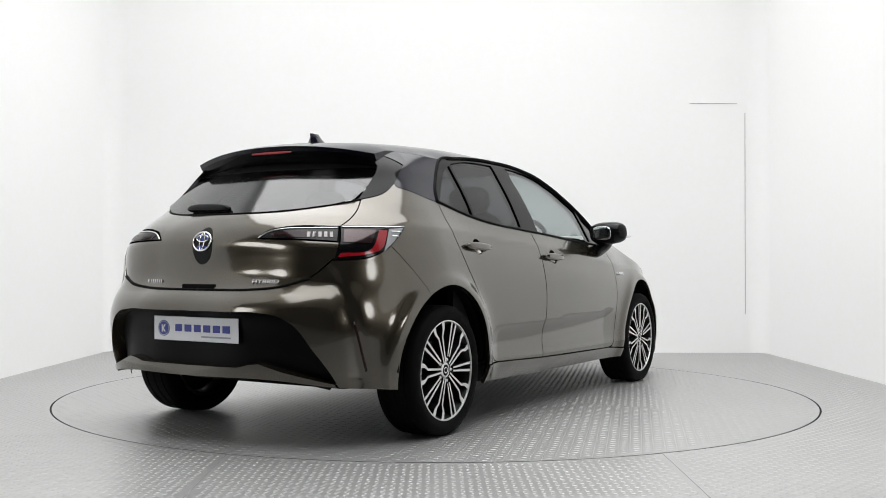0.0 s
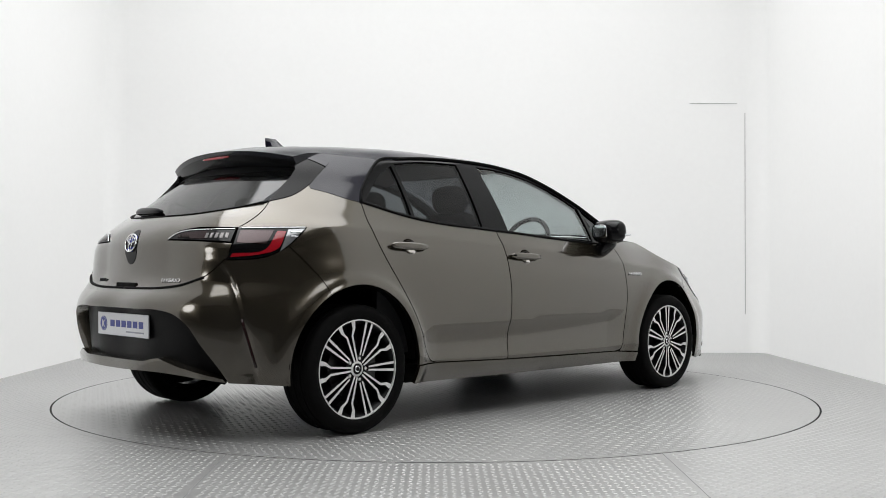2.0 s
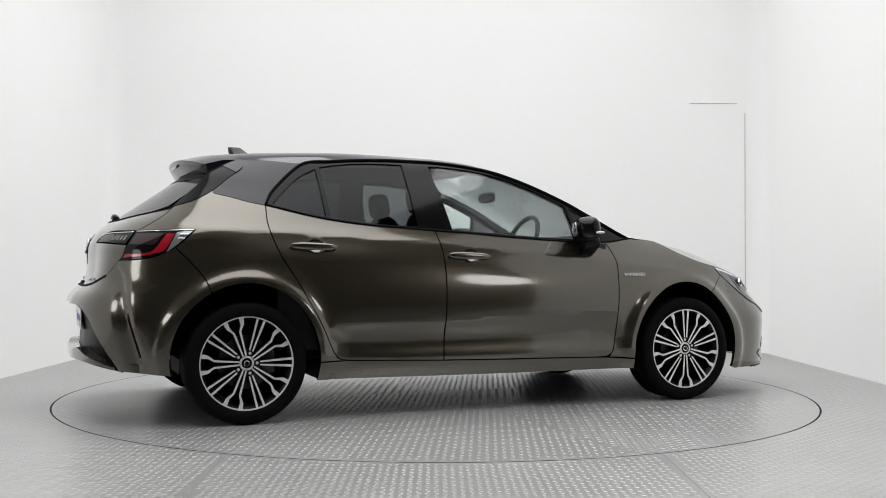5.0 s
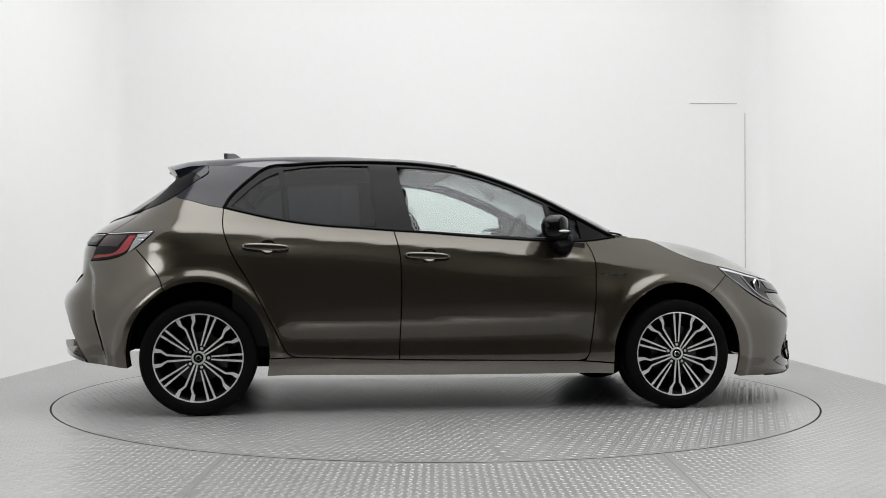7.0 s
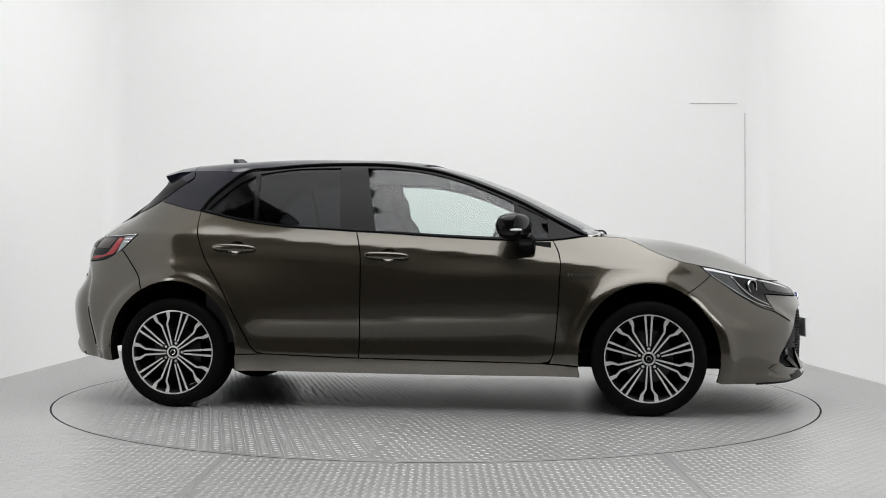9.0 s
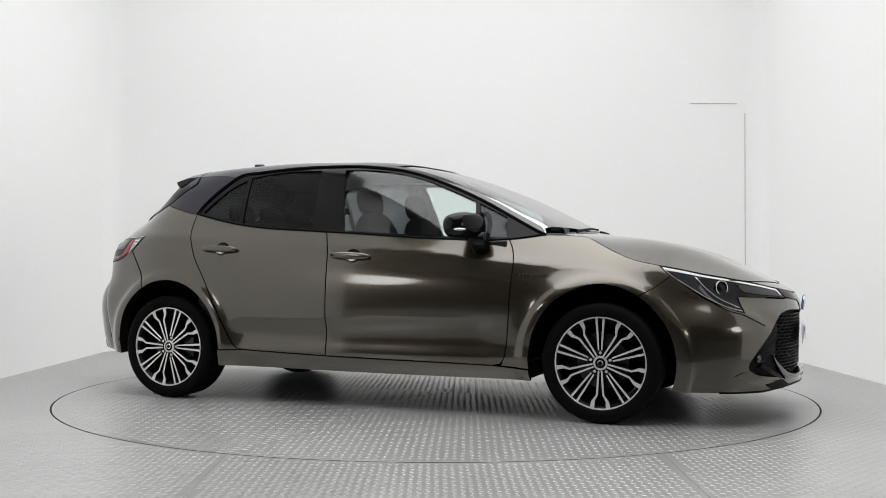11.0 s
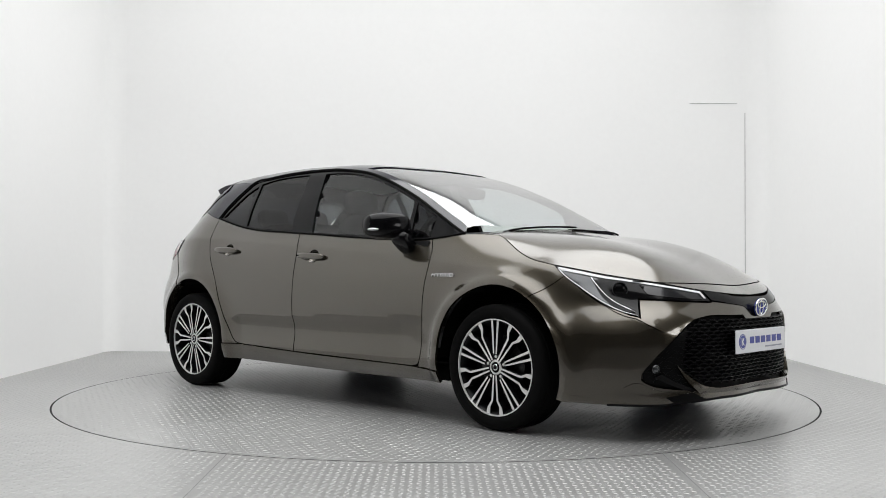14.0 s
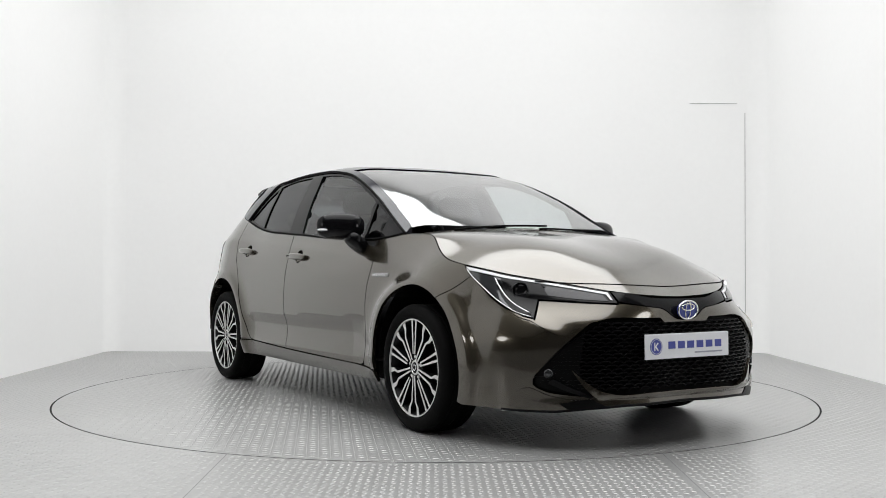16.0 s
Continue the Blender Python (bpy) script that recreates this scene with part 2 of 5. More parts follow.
# roof, windscreen and bonnet: height over plan, between a centre line and an edge that lies on the skin
CENTRE_X = [-1.62, -1.38, -1.04, -.70, -.36, -.02, .15, .33, .50, .67, .84, 1.01, 1.12, 1.25, 1.385, 1.52, 1.69, 1.86, 2.0, 2.12, 2.2]
CENTRE_Z = [1.385, 1.412, 1.44, 1.449, 1.44, 1.424, 1.399, 1.354, 1.293, 1.224, 1.14, 1.058, 1.0, .972, .955, .933, .893, .838, .777, .715, .675]


def tps(points):
    """A smooth height over plan through given places, mirrored about the car's middle."""
    pts = np.array([(x, y, z) for x, y, z in points] + [(x, -y, z) for x, y, z in points if abs(y) > 1e-6])
    def kern(d):
        return np.where(d > 1e-9, d * d * np.log(np.maximum(d, 1e-9)), 0)
    n = len(pts)
    A = np.zeros((n + 3, n + 3))
    A[:n, :n] = kern(np.hypot(pts[:, None, 0] - pts[None, :, 0], pts[:, None, 1] - pts[None, :, 1])) + np.eye(n) * 1e-5
    A[:n, n], A[:n, n + 1], A[:n, n + 2] = 1, pts[:, 0], pts[:, 1]
    A[n:, :n] = A[:n, n:].T
    w = np.linalg.solve(A, np.concatenate([pts[:, 2], np.zeros(3)]))
    def height(x, y):
        x, y = np.asarray(x, float), np.asarray(y, float)
        return kern(np.hypot(x[..., None] - pts[:, 0], y[..., None] - pts[:, 1])) @ w[:n] + w[n] + w[n + 1] * x + w[n + 2] * y
    return height


def path(*pts, step=0.02):
    """A smooth line through the given 2D places."""
    p = np.array(pts, float)
    if len(p) == 2:
        n = max(2, int(np.hypot(*(p[1] - p[0])) / step))
        return [tuple(p[0] + (p[1] - p[0]) * k / n) for k in range(n + 1)]
    d = np.concatenate([[0], np.cumsum(np.hypot(*np.diff(p, axis=0).T))])
    n = max(2, int(d[-1] / step))
    q = np.linspace(0, d[-1], n + 1)
    return list(zip(smooth_curve(d, p[:, 0], q), smooth_curve(d, p[:, 1], q)))


def loop(*chains):
    out = []
    for c in chains:
        for q in c:
            if not out or math.dist(out[-1], q) > 1e-4:
                out.append((float(q[0]), float(q[1])))
    if math.dist(out[0], out[-1]) < 1e-4:
        out.pop()
    return out


def area2(p):
    p = np.array(p)
    return 0.5 * np.sum(p[:, 0] * np.roll(p[:, 1], -1) - np.roll(p[:, 0], -1) * p[:, 1])


def inset(p, d):
    p = np.array(p)
    if area2(p) < 0:
        p = p[::-1]
    e = np.roll(p, -1, 0) - p
    n = np.stack([-e[:, 1], e[:, 0]], -1) / np.maximum(np.hypot(e[:, 0], e[:, 1]), 1e-9)[:, None]
    v = n + np.roll(n, 1, 0)
    v /= np.maximum(np.hypot(v[:, 0], v[:, 1]), 0.5)[:, None]
    return [tuple(q) for q in p + v * d]


def resample(p, step):
    out = []
    for a, b in zip(p, p[1:] + p[:1]):
        n = max(1, int(round(math.dist(a, b) / step)))
        out += [(a[0] + (b[0] - a[0]) * k / n, a[1] + (b[1] - a[1]) * k / n) for k in range(n)]
    return out


def inside(p, q):
    p, q = np.array(p), np.asarray(q)
    a, b = p, np.roll(p, -1, 0)
    x, y = q[:, None, 0], q[:, None, 1]
    with np.errstate(divide="ignore", invalid="ignore"):
        hit = ((a[:, 1] > y) != (b[:, 1] > y)) & (x < (b[:, 0] - a[:, 0]) * (y - a[:, 1]) / (b[:, 1] - a[:, 1]) + a[:, 0])
    return hit.sum(1) % 2 == 1


def fill(outline, step, holes=()):
    """Triangles over a 2D outline with holes, on an even net."""
    loops = [resample(list(outline), step)] + [resample(list(h), step) for h in holes]
    verts, edges = [], []
    for lp in loops:
        k = len(verts)
        verts += lp
        edges += [(k + i, k + (i + 1) % len(lp)) for i in range(len(lp))]
    b = np.array(verts)
    lo, hi = b.min(0), b.max(0)
    xs, ys = np.arange(lo[0], hi[0], step), np.arange(lo[1], hi[1], step * 0.87)
    g = np.array([(x + (j % 2) * step / 2, y) for j, y in enumerate(ys) for x in xs])
    keep = inside(loops[0], g)
    for h in loops[1:]:
        keep &= ~inside(h, g)
    g = g[keep]
    if len(g):
        far = np.concatenate([(np.hypot(c[:, None, 0] - b[:, 0], c[:, None, 1] - b[:, 1]).min(1) > step * 0.6) for c in np.array_split(g, max(1, len(g) // 500))])
        g = g[far]
    from mathutils import geometry
    res = geometry.delaunay_2d_cdt([Vector(v) for v in verts] + [Vector(v) for v in g], edges, [], 0, 1e-6)
    v2 = np.array([tuple(v) for v in res[0]])
    tri = np.array([f for f in res[2] if len(f) == 3])
    c = v2[tri].mean(1)
    ok = inside(loops[0], c)
    for h in loops[1:]:
        ok &= ~inside(h, c)
    return v2, tri[ok]


def mesh_of(name, verts, faces, normals=None, smooth=True):
    me = bpy.data.meshes.new(name)
    me.from_pydata([tuple(map(float, v)) for v in verts], [], [tuple(int(i) for i in f) for f in faces])
    if smooth:
        me.polygons.foreach_set("use_smooth", [True] * len(me.polygons))
    if normals is not None:
        me.normals_split_custom_set([tuple(map(float, n)) for n in normals])
    me.update()
    return me


def part_mesh(name, me, material, parent, label=""):
    ob = new(name, me)
    me.materials.clear()
    me.materials.append(material)
    ob.parent = parent
    return tagged(ob, label)


def part(name, bm, material, parent, label="", smooth=False, angle=40):
    me = bpy.data.meshes.new(name)
    bmesh.ops.recalc_face_normals(bm, faces=bm.faces)
    if smooth:
        for e in bm.edges:
            e.smooth = len(e.link_faces) == 2 and e.calc_face_angle(3.0) < radians(angle)
        for f in bm.faces:
            f.smooth = True
    bm.to_mesh(me)
    bm.free()
    return part_mesh(name, me, material, parent, label)


def panel(name, outline, material, parent, lift, label="", step=0.03, gap=0.0025, deep=0.018, holes=(), hole_gap=0.0):
    """A curved sheet: the 2D outline laid on a surface, with its edges folded inward."""
    v2, tri = fill(inset(outline, gap), step, [inset(h, -hole_gap) for h in holes])
    e = 2e-3
    pos = lift(v2[:, 0], v2[:, 1])
    nor = np.cross(lift(v2[:, 0] + e, v2[:, 1]) - lift(v2[:, 0] - e, v2[:, 1]), lift(v2[:, 0], v2[:, 1] + e) - lift(v2[:, 0], v2[:, 1] - e))
    nor /= np.maximum(np.linalg.norm(nor, axis=1), 1e-12)[:, None]
    ref = pos - np.stack([np.clip(pos[:, 0], -1.0, 1.0), 0 * pos[:, 1], np.clip(pos[:, 2], 0.3, 0.6)], -1)
    if (nor * ref).sum() < 0:
        nor = -nor
    a = np.cross(pos[tri[:, 1]] - pos[tri[:, 0]], pos[tri[:, 2]] - pos[tri[:, 0]])
    tri = np.where(((a * nor[tri[:, 0]]).sum(1) < 0)[:, None], tri[:, ::-1], tri)
    faces = [tuple(t) for t in tri]
    ln = [nor[i] for t in faces for i in t]
    use = {}
    for t in faces:
        for p, q in ((t[0], t[1]), (t[1], t[2]), (t[2], t[0])):
            use[(p, q)] = 1
    rim = [(p, q) for p, q in use if (q, p) not in use]
    verts, low = list(pos), {}
    for p, q in rim:
        for i in (p, q):
            if i not in low:
                low[i] = len(verts)
                verts.append(pos[i] - nor[i] * deep)
    for p, q in rim:
        f = (q, p, low[p], low[q])
        n = np.cross(verts[f[1]] - verts[f[0]], verts[f[3]] - verts[f[0]])
        n = n / max(np.linalg.norm(n), 1e-12)
        faces.append(f)
        ln += [n] * 4
    return part_mesh(name, mesh_of(name, verts, faces, ln), material, parent, label)


def side(sign, off=0.0):
    """Lift for one flank: sign -1 is the driver's side, 1 the other."""
    def lift(u, z):
        p = skin(u, z, off)
        if sign > 0:
            p = p * np.array([1, -1, 1])
        return p
    return lift


U_F, U_R = fan(90), fan_rear(90)


def nose(off=0.0):
    """Lift for the front: s across from the middle (to the driver's side negative)."""
    def lift(s, z):
        p = skin(U_F - np.abs(s), z, off)
        return np.stack([p[..., 0], np.where(s > 0, -p[..., 1], p[..., 1]), p[..., 2]], -1)
    return lift


def tail(off=0.0):
    def lift(s, z):
        p = skin(U_R + np.abs(s), z, off)
        return np.stack([p[..., 0], np.where(s > 0, -p[..., 1], p[..., 1]), p[..., 2]], -1)
    return lift


def mirrored(half):
    """A closed outline from its one half, which starts and ends on the middle line (s = 0)."""
    return [q for q in half] + [(-q[0], q[1]) for q in half[::-1] if abs(q[0]) > 1e-6]


def front_half(chain):
    return [(-(U_F - u), z) for u, z in chain]


def rear_half(chain):
    return [(-(u - U_R), z) for u, z in chain]


def arch(xc, a0, a1, n=22):
    return [(xc + 0.372 * math.cos(radians(a0 + (a1 - a0) * k / n)), HUBZ + 0.40 * math.sin(radians(a0 + (a1 - a0) * k / n))) for k in range(n + 1)]


def sweep(name, line, radius_, material, parent, sides=6, label="", flat=1.0):
    """A round bar along a 3D line."""
    pts = [Vector(p) for p in line]
    verts, faces = [], []
    for i, p in enumerate(pts):
        d = (pts[min(i + 1, len(pts) - 1)] - pts[max(i - 1, 0)]).normalized()
        a = d.cross(Vector((0, 0, 1)) if abs(d.z) < 0.9 else Vector((1, 0, 0))).normalized()
        b = d.cross(a)
        for k in range(sides):
            t = 2 * math.pi * k / sides
            verts.append(p + radius_ * (math.cos(t) * a + flat * math.sin(t) * b))
    for i in range(len(pts) - 1):
        for k in range(sides):
            faces.append((i * sides + k, i * sides + (k + 1) % sides, (i + 1) * sides + (k + 1) % sides, (i + 1) * sides + k))
    faces += [tuple(range(sides))[::-1], tuple((len(pts) - 1) * sides + k for k in range(sides))]
    return part_mesh(name, mesh_of(name, verts, faces), material, parent, label)


def box(bm, x0, x1, y0, y1, z0, z1, m=None):
    v = [Vector((x, y, z)) for x in (x0, x1) for y in (y0, y1) for z in (z0, z1)]
    v = [bm.verts.new(m @ p if m else p) for p in v]
    for f in ((0, 1, 3, 2), (4, 6, 7, 5), (0, 4, 5, 1), (2, 3, 7, 6), (0, 2, 6, 4), (1, 5, 7, 3)):
        bm.faces.new([v[i] for i in f])
    return bm


def soft(bm, width, seg=2):
    bmesh.ops.bevel(bm, geom=[e for e in bm.edges], offset=width, segments=seg, affect="EDGES", profile=0.6, clamp_overlap=True)
    return bm


def lathe(bm, profile, seg=64, axis="y"):
    """Turned about the y axis: profile of (radius, y)."""
    rings = []
    for r, y in profile:
        rings.append([bm.verts.new((r * math.cos(2 * math.pi * k / seg), y, r * math.sin(2 * math.pi * k / seg))) for k in range(seg)])
    for a, b in zip(rings, rings[1:]):
        for k in range(seg):
            bm.faces.new((a[k], a[(k + 1) % seg], b[(k + 1) % seg], b[k]))
    return bm


def lump(bm, sx, sy, sz, m, power=2.6, nu=20, nv=12):
    """A rounded block (superellipsoid)."""
    def pw(c):
        return math.copysign(abs(c) ** (2 / power), c)
    rows = []
    for j in range(1, nv):
        v = -math.pi / 2 + math.pi * j / nv
        rows.append([bm.verts.new(m @ Vector((sx * pw(math.cos(v)) * pw(math.cos(2 * math.pi * k / nu)), sy * pw(math.cos(v)) * pw(math.sin(2 * math.pi * k / nu)), sz * pw(math.sin(v))))) for k in range(nu)])
    lo, hi = bm.verts.new(m @ Vector((0, 0, -sz))), bm.verts.new(m @ Vector((0, 0, sz)))
    for a, b in zip(rows, rows[1:]):
        for k in range(nu):
            bm.faces.new((a[k], a[(k + 1) % nu], b[(k + 1) % nu], b[k]))
    for k in range(nu):
        bm.faces.new((lo, rows[0][(k + 1) % nu], rows[0][k]))
        bm.faces.new((hi, rows[-1][k], rows[-1][(k + 1) % nu]))
    return bm


# ---- the room ----
R_TABLE = 2.2808
X_W, Y_B, Y_MID, Y_END = 3.06, 2.90, -2.9, -9.5


def structure(name, bm, material, label):
    ob = part(name, bm, material, None, label)
    return tagged(ob, kind="structure")


structure("wall_north", box(bmesh.new(), -X_W - 0.15, X_W + 0.15, Y_B, Y_B + 0.15, -0.1, CEIL), WALL, "plain white painted studio back wall with a faint panel joint")
structure("wall_west", box(bmesh.new(), -X_W - 0.15, -X_W, Y_MID, Y_B, -0.1, CEIL), WALL, "plain white painted studio side wall")
structure("wall_east", box(bmesh.new(), X_W, X_W + 0.15, Y_MID, Y_B, -0.1, CEIL), WALL, "plain white painted studio side wall")
# walls out of view, added to close the room and darken the reflections
for nm, x0, x1 in (("wall_return_west", -6.5, -X_W - 0.15), ("wall_return_east", X_W + 0.15, 6.5)):
    structure(nm, box(bmesh.new(), x0, x1, Y_MID, Y_MID + 0.15, -0.1, CEIL), GREYWALL, "unseen dark grey wall added beside the white bay for dark reflections")
structure("wall_far_west", box(bmesh.new(), -6.65, -6.5, Y_END, Y_MID + 0.15, -0.1, CEIL), GREYWALL, "unseen dark grey wall added behind the camera for dark reflections")
structure("wall_far_east", box(bmesh.new(), 6.5, 6.65, Y_END, Y_MID + 0.15, -0.1, CEIL), GREYWALL, "unseen dark grey wall added behind the camera for dark reflections")
structure("wall_south", box(bmesh.new(), -6.65, 6.65, Y_END - 0.15, Y_END, -0.1, CEIL), GREYWALL, "unseen dark grey wall added behind the camera for dark reflections")
structure("ceiling", box(bmesh.new(), -X_W - 0.15, X_W + 0.15, Y_MID, Y_B + 0.15, CEIL, CEIL + 0.15), CEILING, "white painted ceiling over the turntable bay")
structure("ceiling_south", box(bmesh.new(), -6.65, 6.65, Y_END - 0.15, Y_MID, CEIL, CEIL + 0.15), CEILING, "white studio ceiling over the camera")
for nm, cx, a0 in (("wall_corner_west", -X_W, 90), ("wall_corner_east", X_W, 0)):
    bm = bmesh.new()
    rr, sx_ = 0.16, (1 if cx < 0 else -1)
    prof = [(cx + sx_ * rr - sx_ * rr * math.cos(k * math.pi / 20), Y_B - rr + rr * math.sin(k * math.pi / 20)) for k in range(11)]
    lo = [bm.verts.new((x, y, 0.002)) for x, y in prof]
    hi = [bm.verts.new((x, y, CEIL)) for x, y in prof]
    for k in range(10):
        bm.faces.new((lo[k], lo[k + 1], hi[k + 1], hi[k]))
    for f in bm.faces:
        f.smooth = True
    structure(nm, bm, WALL, "rounded white corner of the studio walls")
# panel joint in the back wall: one upright and one level groove filler
bm = bmesh.new()
box(bm, 2.874, 2.879, Y_B - 0.004, Y_B, 0.36, 2.24)
box(bm, 2.36, 2.80, Y_B - 0.004, Y_B, 2.329, 2.333)
structure("trim", bm, GAP, "thin grey panel joint in the white wall")


def ring_plate(outer, r, z):
    """A flat sheet between an outline and the round hole in it."""
    circ = [(r * math.cos(2 * math.pi * k / 180), r * math.sin(2 * math.pi * k / 180)) for k in range(180)]
    v, t = fill(outer, 0.5, [circ])
    return [(x, y, z) for x, y in v], t


# added floor out of view, kept dark so the lower bumpers reflect darkness
structure("floor_south", box(bmesh.new(), -6.5, 6.5, Y_END, -3.5, -0.1, 0.0), plain("unseen_dark_floor", (0.07, 0.07, 0.07), 0.7, 0, 0, 0.15, 6, 0.1, 80), "unseen dark floor added in front of the bay to darken reflections")
fv, ft = ring_plate([(-6.5, -3.5), (6.5, -3.5), (6.5, Y_MID), (X_W, Y_MID), (X_W, Y_B), (-X_W, Y_B), (-X_W, Y_MID), (-6.5, Y_MID)], R_TABLE + 0.011, 0.0)
floor = tagged(part_mesh("floor", mesh_of("floor", fv, ft, smooth=False), PLATE, None, "grey metal tread-plate studio floor round the turntable"), kind="structure")
structure("floor_pit", box(bmesh.new(), -X_W, X_W, -2.6, Y_B, -0.25, -0.09), SEAL, "dark pit under the turntable edge")


def tread(spots, length=0.030, width=0.0095, high=0.0016, z=0.0):
    """Raised lozenge bars of a tread plate: places with their direction."""
    s = np.asarray(spots)
    d = np.stack([np.cos(s[:, 2]), np.sin(s[:, 2])], -1)
    n = np.stack([-d[:, 1], d[:, 0]], -1)
    c = s[:, :2]
    rows = [c - d * length / 2, c - n * width / 2, c + d * length / 2, c + n * width / 2, c - d * length / 5, c + d * length / 5]
    zs = [0.0003, 0.0003, 0.0003, 0.0003, high, high]
    v = np.stack([np.concatenate([r, np.full((len(c), 1), z + h)], 1) for r, h in zip(rows, zs)], 1).reshape(-1, 3)
    f = []
    for k in range(len(c)):
        o = 6 * k
        f += [(o, o + 1, o + 4), (o + 1, o + 5, o + 4), (o + 1, o + 2, o + 5), (o + 2, o + 3, o + 5), (o + 3, o + 4, o + 5), (o + 3, o, o + 4)]
    return v, f


def lattice(x0, x1, y0, y1, pitch, turn):
    n = int(max(x1 - x0, y1 - y0) / pitch) + 4
    i, j = np.meshgrid(np.arange(-n, n), np.arange(-n, n), indexing="ij")
    c, s = math.cos(turn), math.sin(turn)
    x, y = (i * c - j * s) * pitch + (x0 + x1) / 2, (i * s + j * c) * pitch + (y0 + y1) / 2
    a = np.where((i + j) % 2 == 0, turn + math.pi / 4, turn - math.pi / 4)
    k = (x > x0) & (x < x1) & (y > y0) & (y < y1)
    return np.stack([x[k], y[k], a[k]], -1)


spots = lattice(-X_W + 0.03, X_W - 0.03, -3.3, Y_B - 0.03, 0.0315, 0.0)
spots = spots[np.hypot(spots[:, 0], spots[:, 1]) > R_TABLE + 0.03]
# plain joints between the floor sheets
JOINTS = [((.966, -2.07), (.936, -3.3)), ((-.886, -2.11), (-.858, -3.3))]
for (ax, ay), (bx, by) in JOINTS:
    along_ = (spots[:, 1] - ay) / (by - ay)
    spots = spots[~((np.abs(spots[:, 0] - (ax + (bx - ax) * along_)) < 0.02) & (along_ > 0))]
tv, tf = tread(spots)
tagged(part_mesh("tread", mesh_of("tread", tv, tf, smooth=False), BAR, floor), kind="stuff")
bm = bmesh.new()
for (ax, ay), (bx, by) in JOINTS:
    w = 0.002
    vs = [bm.verts.new(p) for p in ((ax - w, ay, 0.0006), (bx - w, by, 0.0006), (bx + w, by, 0.0006), (ax + w, ay, 0.0006))]
    bm.faces.new(vs)
part("sheet_joint", bm, GROOVE, floor)

# open joint round the turntable
bm = bmesh.new()
edge_rings = [[bm.verts.new((r * math.cos(2 * math.pi * k / 180), r * math.sin(2 * math.pi * k / 180), -0.0012)) for k in range(180)] for r in (R_TABLE - 0.0005, R_TABLE + 0.0125)]
for k in range(180):
    bm.faces.new((edge_rings[0][k], edge_rings[0][(k + 1) % 180], edge_rings[1][(k + 1) % 180], edge_rings[1][k]))
part("turntable_joint", bm, SEAL, floor, "dark open joint round the turntable")

# ---- turntable ----
bm = bmesh.new()
ring = [bm.verts.new((R_TABLE * math.cos(2 * math.pi * k / 180), R_TABLE * math.sin(2 * math.pi * k / 180), 0.0)) for k in range(180)]
bm.faces.new(ring)
ext = bmesh.ops.extrude_face_region(bm, geom=bm.faces[:])
bmesh.ops.translate(bm, verts=[e for e in ext["geom"] if isinstance(e, bmesh.types.BMVert)], vec=(0, 0, -0.08))
turntable = tagged(part("turntable", bm, PLATE, None, "round grey tread-plate turntable sunk flush into the floor"), category="turntable")
tspots = []
for q in range(4):
    lat = lattice(-R_TABLE, R_TABLE, -R_TABLE, R_TABLE, 0.036, radians(20 if q % 2 else -25))
    ang = np.degrees(np.arctan2(lat[:, 1], lat[:, 0])) % 360
    rad = np.hypot(lat[:, 0], lat[:, 1])
    tspots.append(lat[(rad < R_TABLE - 0.02) & (ang >= 90 * q + 0.3) & (ang < 90 * q + 89.7)])
tv, tf = tread(np.concatenate(tspots))
tagged(part_mesh("tread", mesh_of("tread", tv, tf, smooth=False), BAR, turntable), kind="stuff")

# ---- the car ----
car = tagged(new("car"), "bronze-grey five-door hatchback with a black roof, standing on the turntable", "car")

# seams of the flank, as (along the side, height)
ROOF_EDGE = [(-.981, 1.345), (-.822, 1.366), (-.661, 1.380), (-.499, 1.387), (-.337, 1.387), (-.174, 1.383), (-.011, 1.367), (.151, 1.340), (.313, 1.291), (.473, 1.229), (.632, 1.157), (.790, 1.073), (.946, .990), (1.0, .964)]
ROOF_BACK = [(-.981, 1.345), (-1.12, 1.352), (-1.25, 1.356), (-1.31, 1.357)]
DLO_BACK = [(-.981, 1.345), (-1.071, 1.277), (-1.129, 1.221), (-1.171, 1.174), (-1.206, 1.108)]
BELT = [(-1.206, 1.108), (-1.113, 1.086), (-.953, 1.051), (-.793, 1.026), (-.635, 1.010), (-.478, 1.001), (-.281, .988), (-.164, .982), (.149, .960), (.463, .942), (.651, .935), (.811, .938), (.976, .960), (1.0, .964)]
BELT_R, BELT_F, BELT_W = BELT[:7], BELT[6:12], BELT[11:]
B_SEAM = [(-.281, .988), (-.256, .894), (-.244, .710), (-.246, .526), (-.253, .289)]
R_EDGE = [(-1.206, 1.108), (-1.205, 1.011), (-1.152, .859), (-1.061, .709), (-.945, .499), (-.873, .352)]
R_CORNER = [(-.873, .352), (-.846, .318), (-.791, .303)]
F_EDGE = [(.811, .938), (.838, .885), (.850, .837), (.847, .710), (.836, .522), (.824, .396), (.812, .32)]
F_CORNER = [(.812, .32), (.795, .287), (.740, .272)]
BOTTOM = [(-.791, .303), (-.253, .287), (.740, .272)]
BONNET_SIDE = [(1.10, .962), (1.217, .950), (1.297, .911), (1.401, .867), (1.500, .832), (1.637, .804)]
BONNET_FRONT = [(1.637, .804), (1.763, .784), (1.878, .763), (2.025, .741), (2.160, .721), (2.36, .688), (2.55, .668), (U_F, .661)]
HL_TOP = BONNET_FRONT[:6]
HL_LOW = [(2.036, .566), (1.97, .583), (1.865, .632), (1.764, .703), (1.695, .752), (1.637, .804)]
SEAM_F = [(1.695, .750), (1.61, .695), (1.515, .648)]
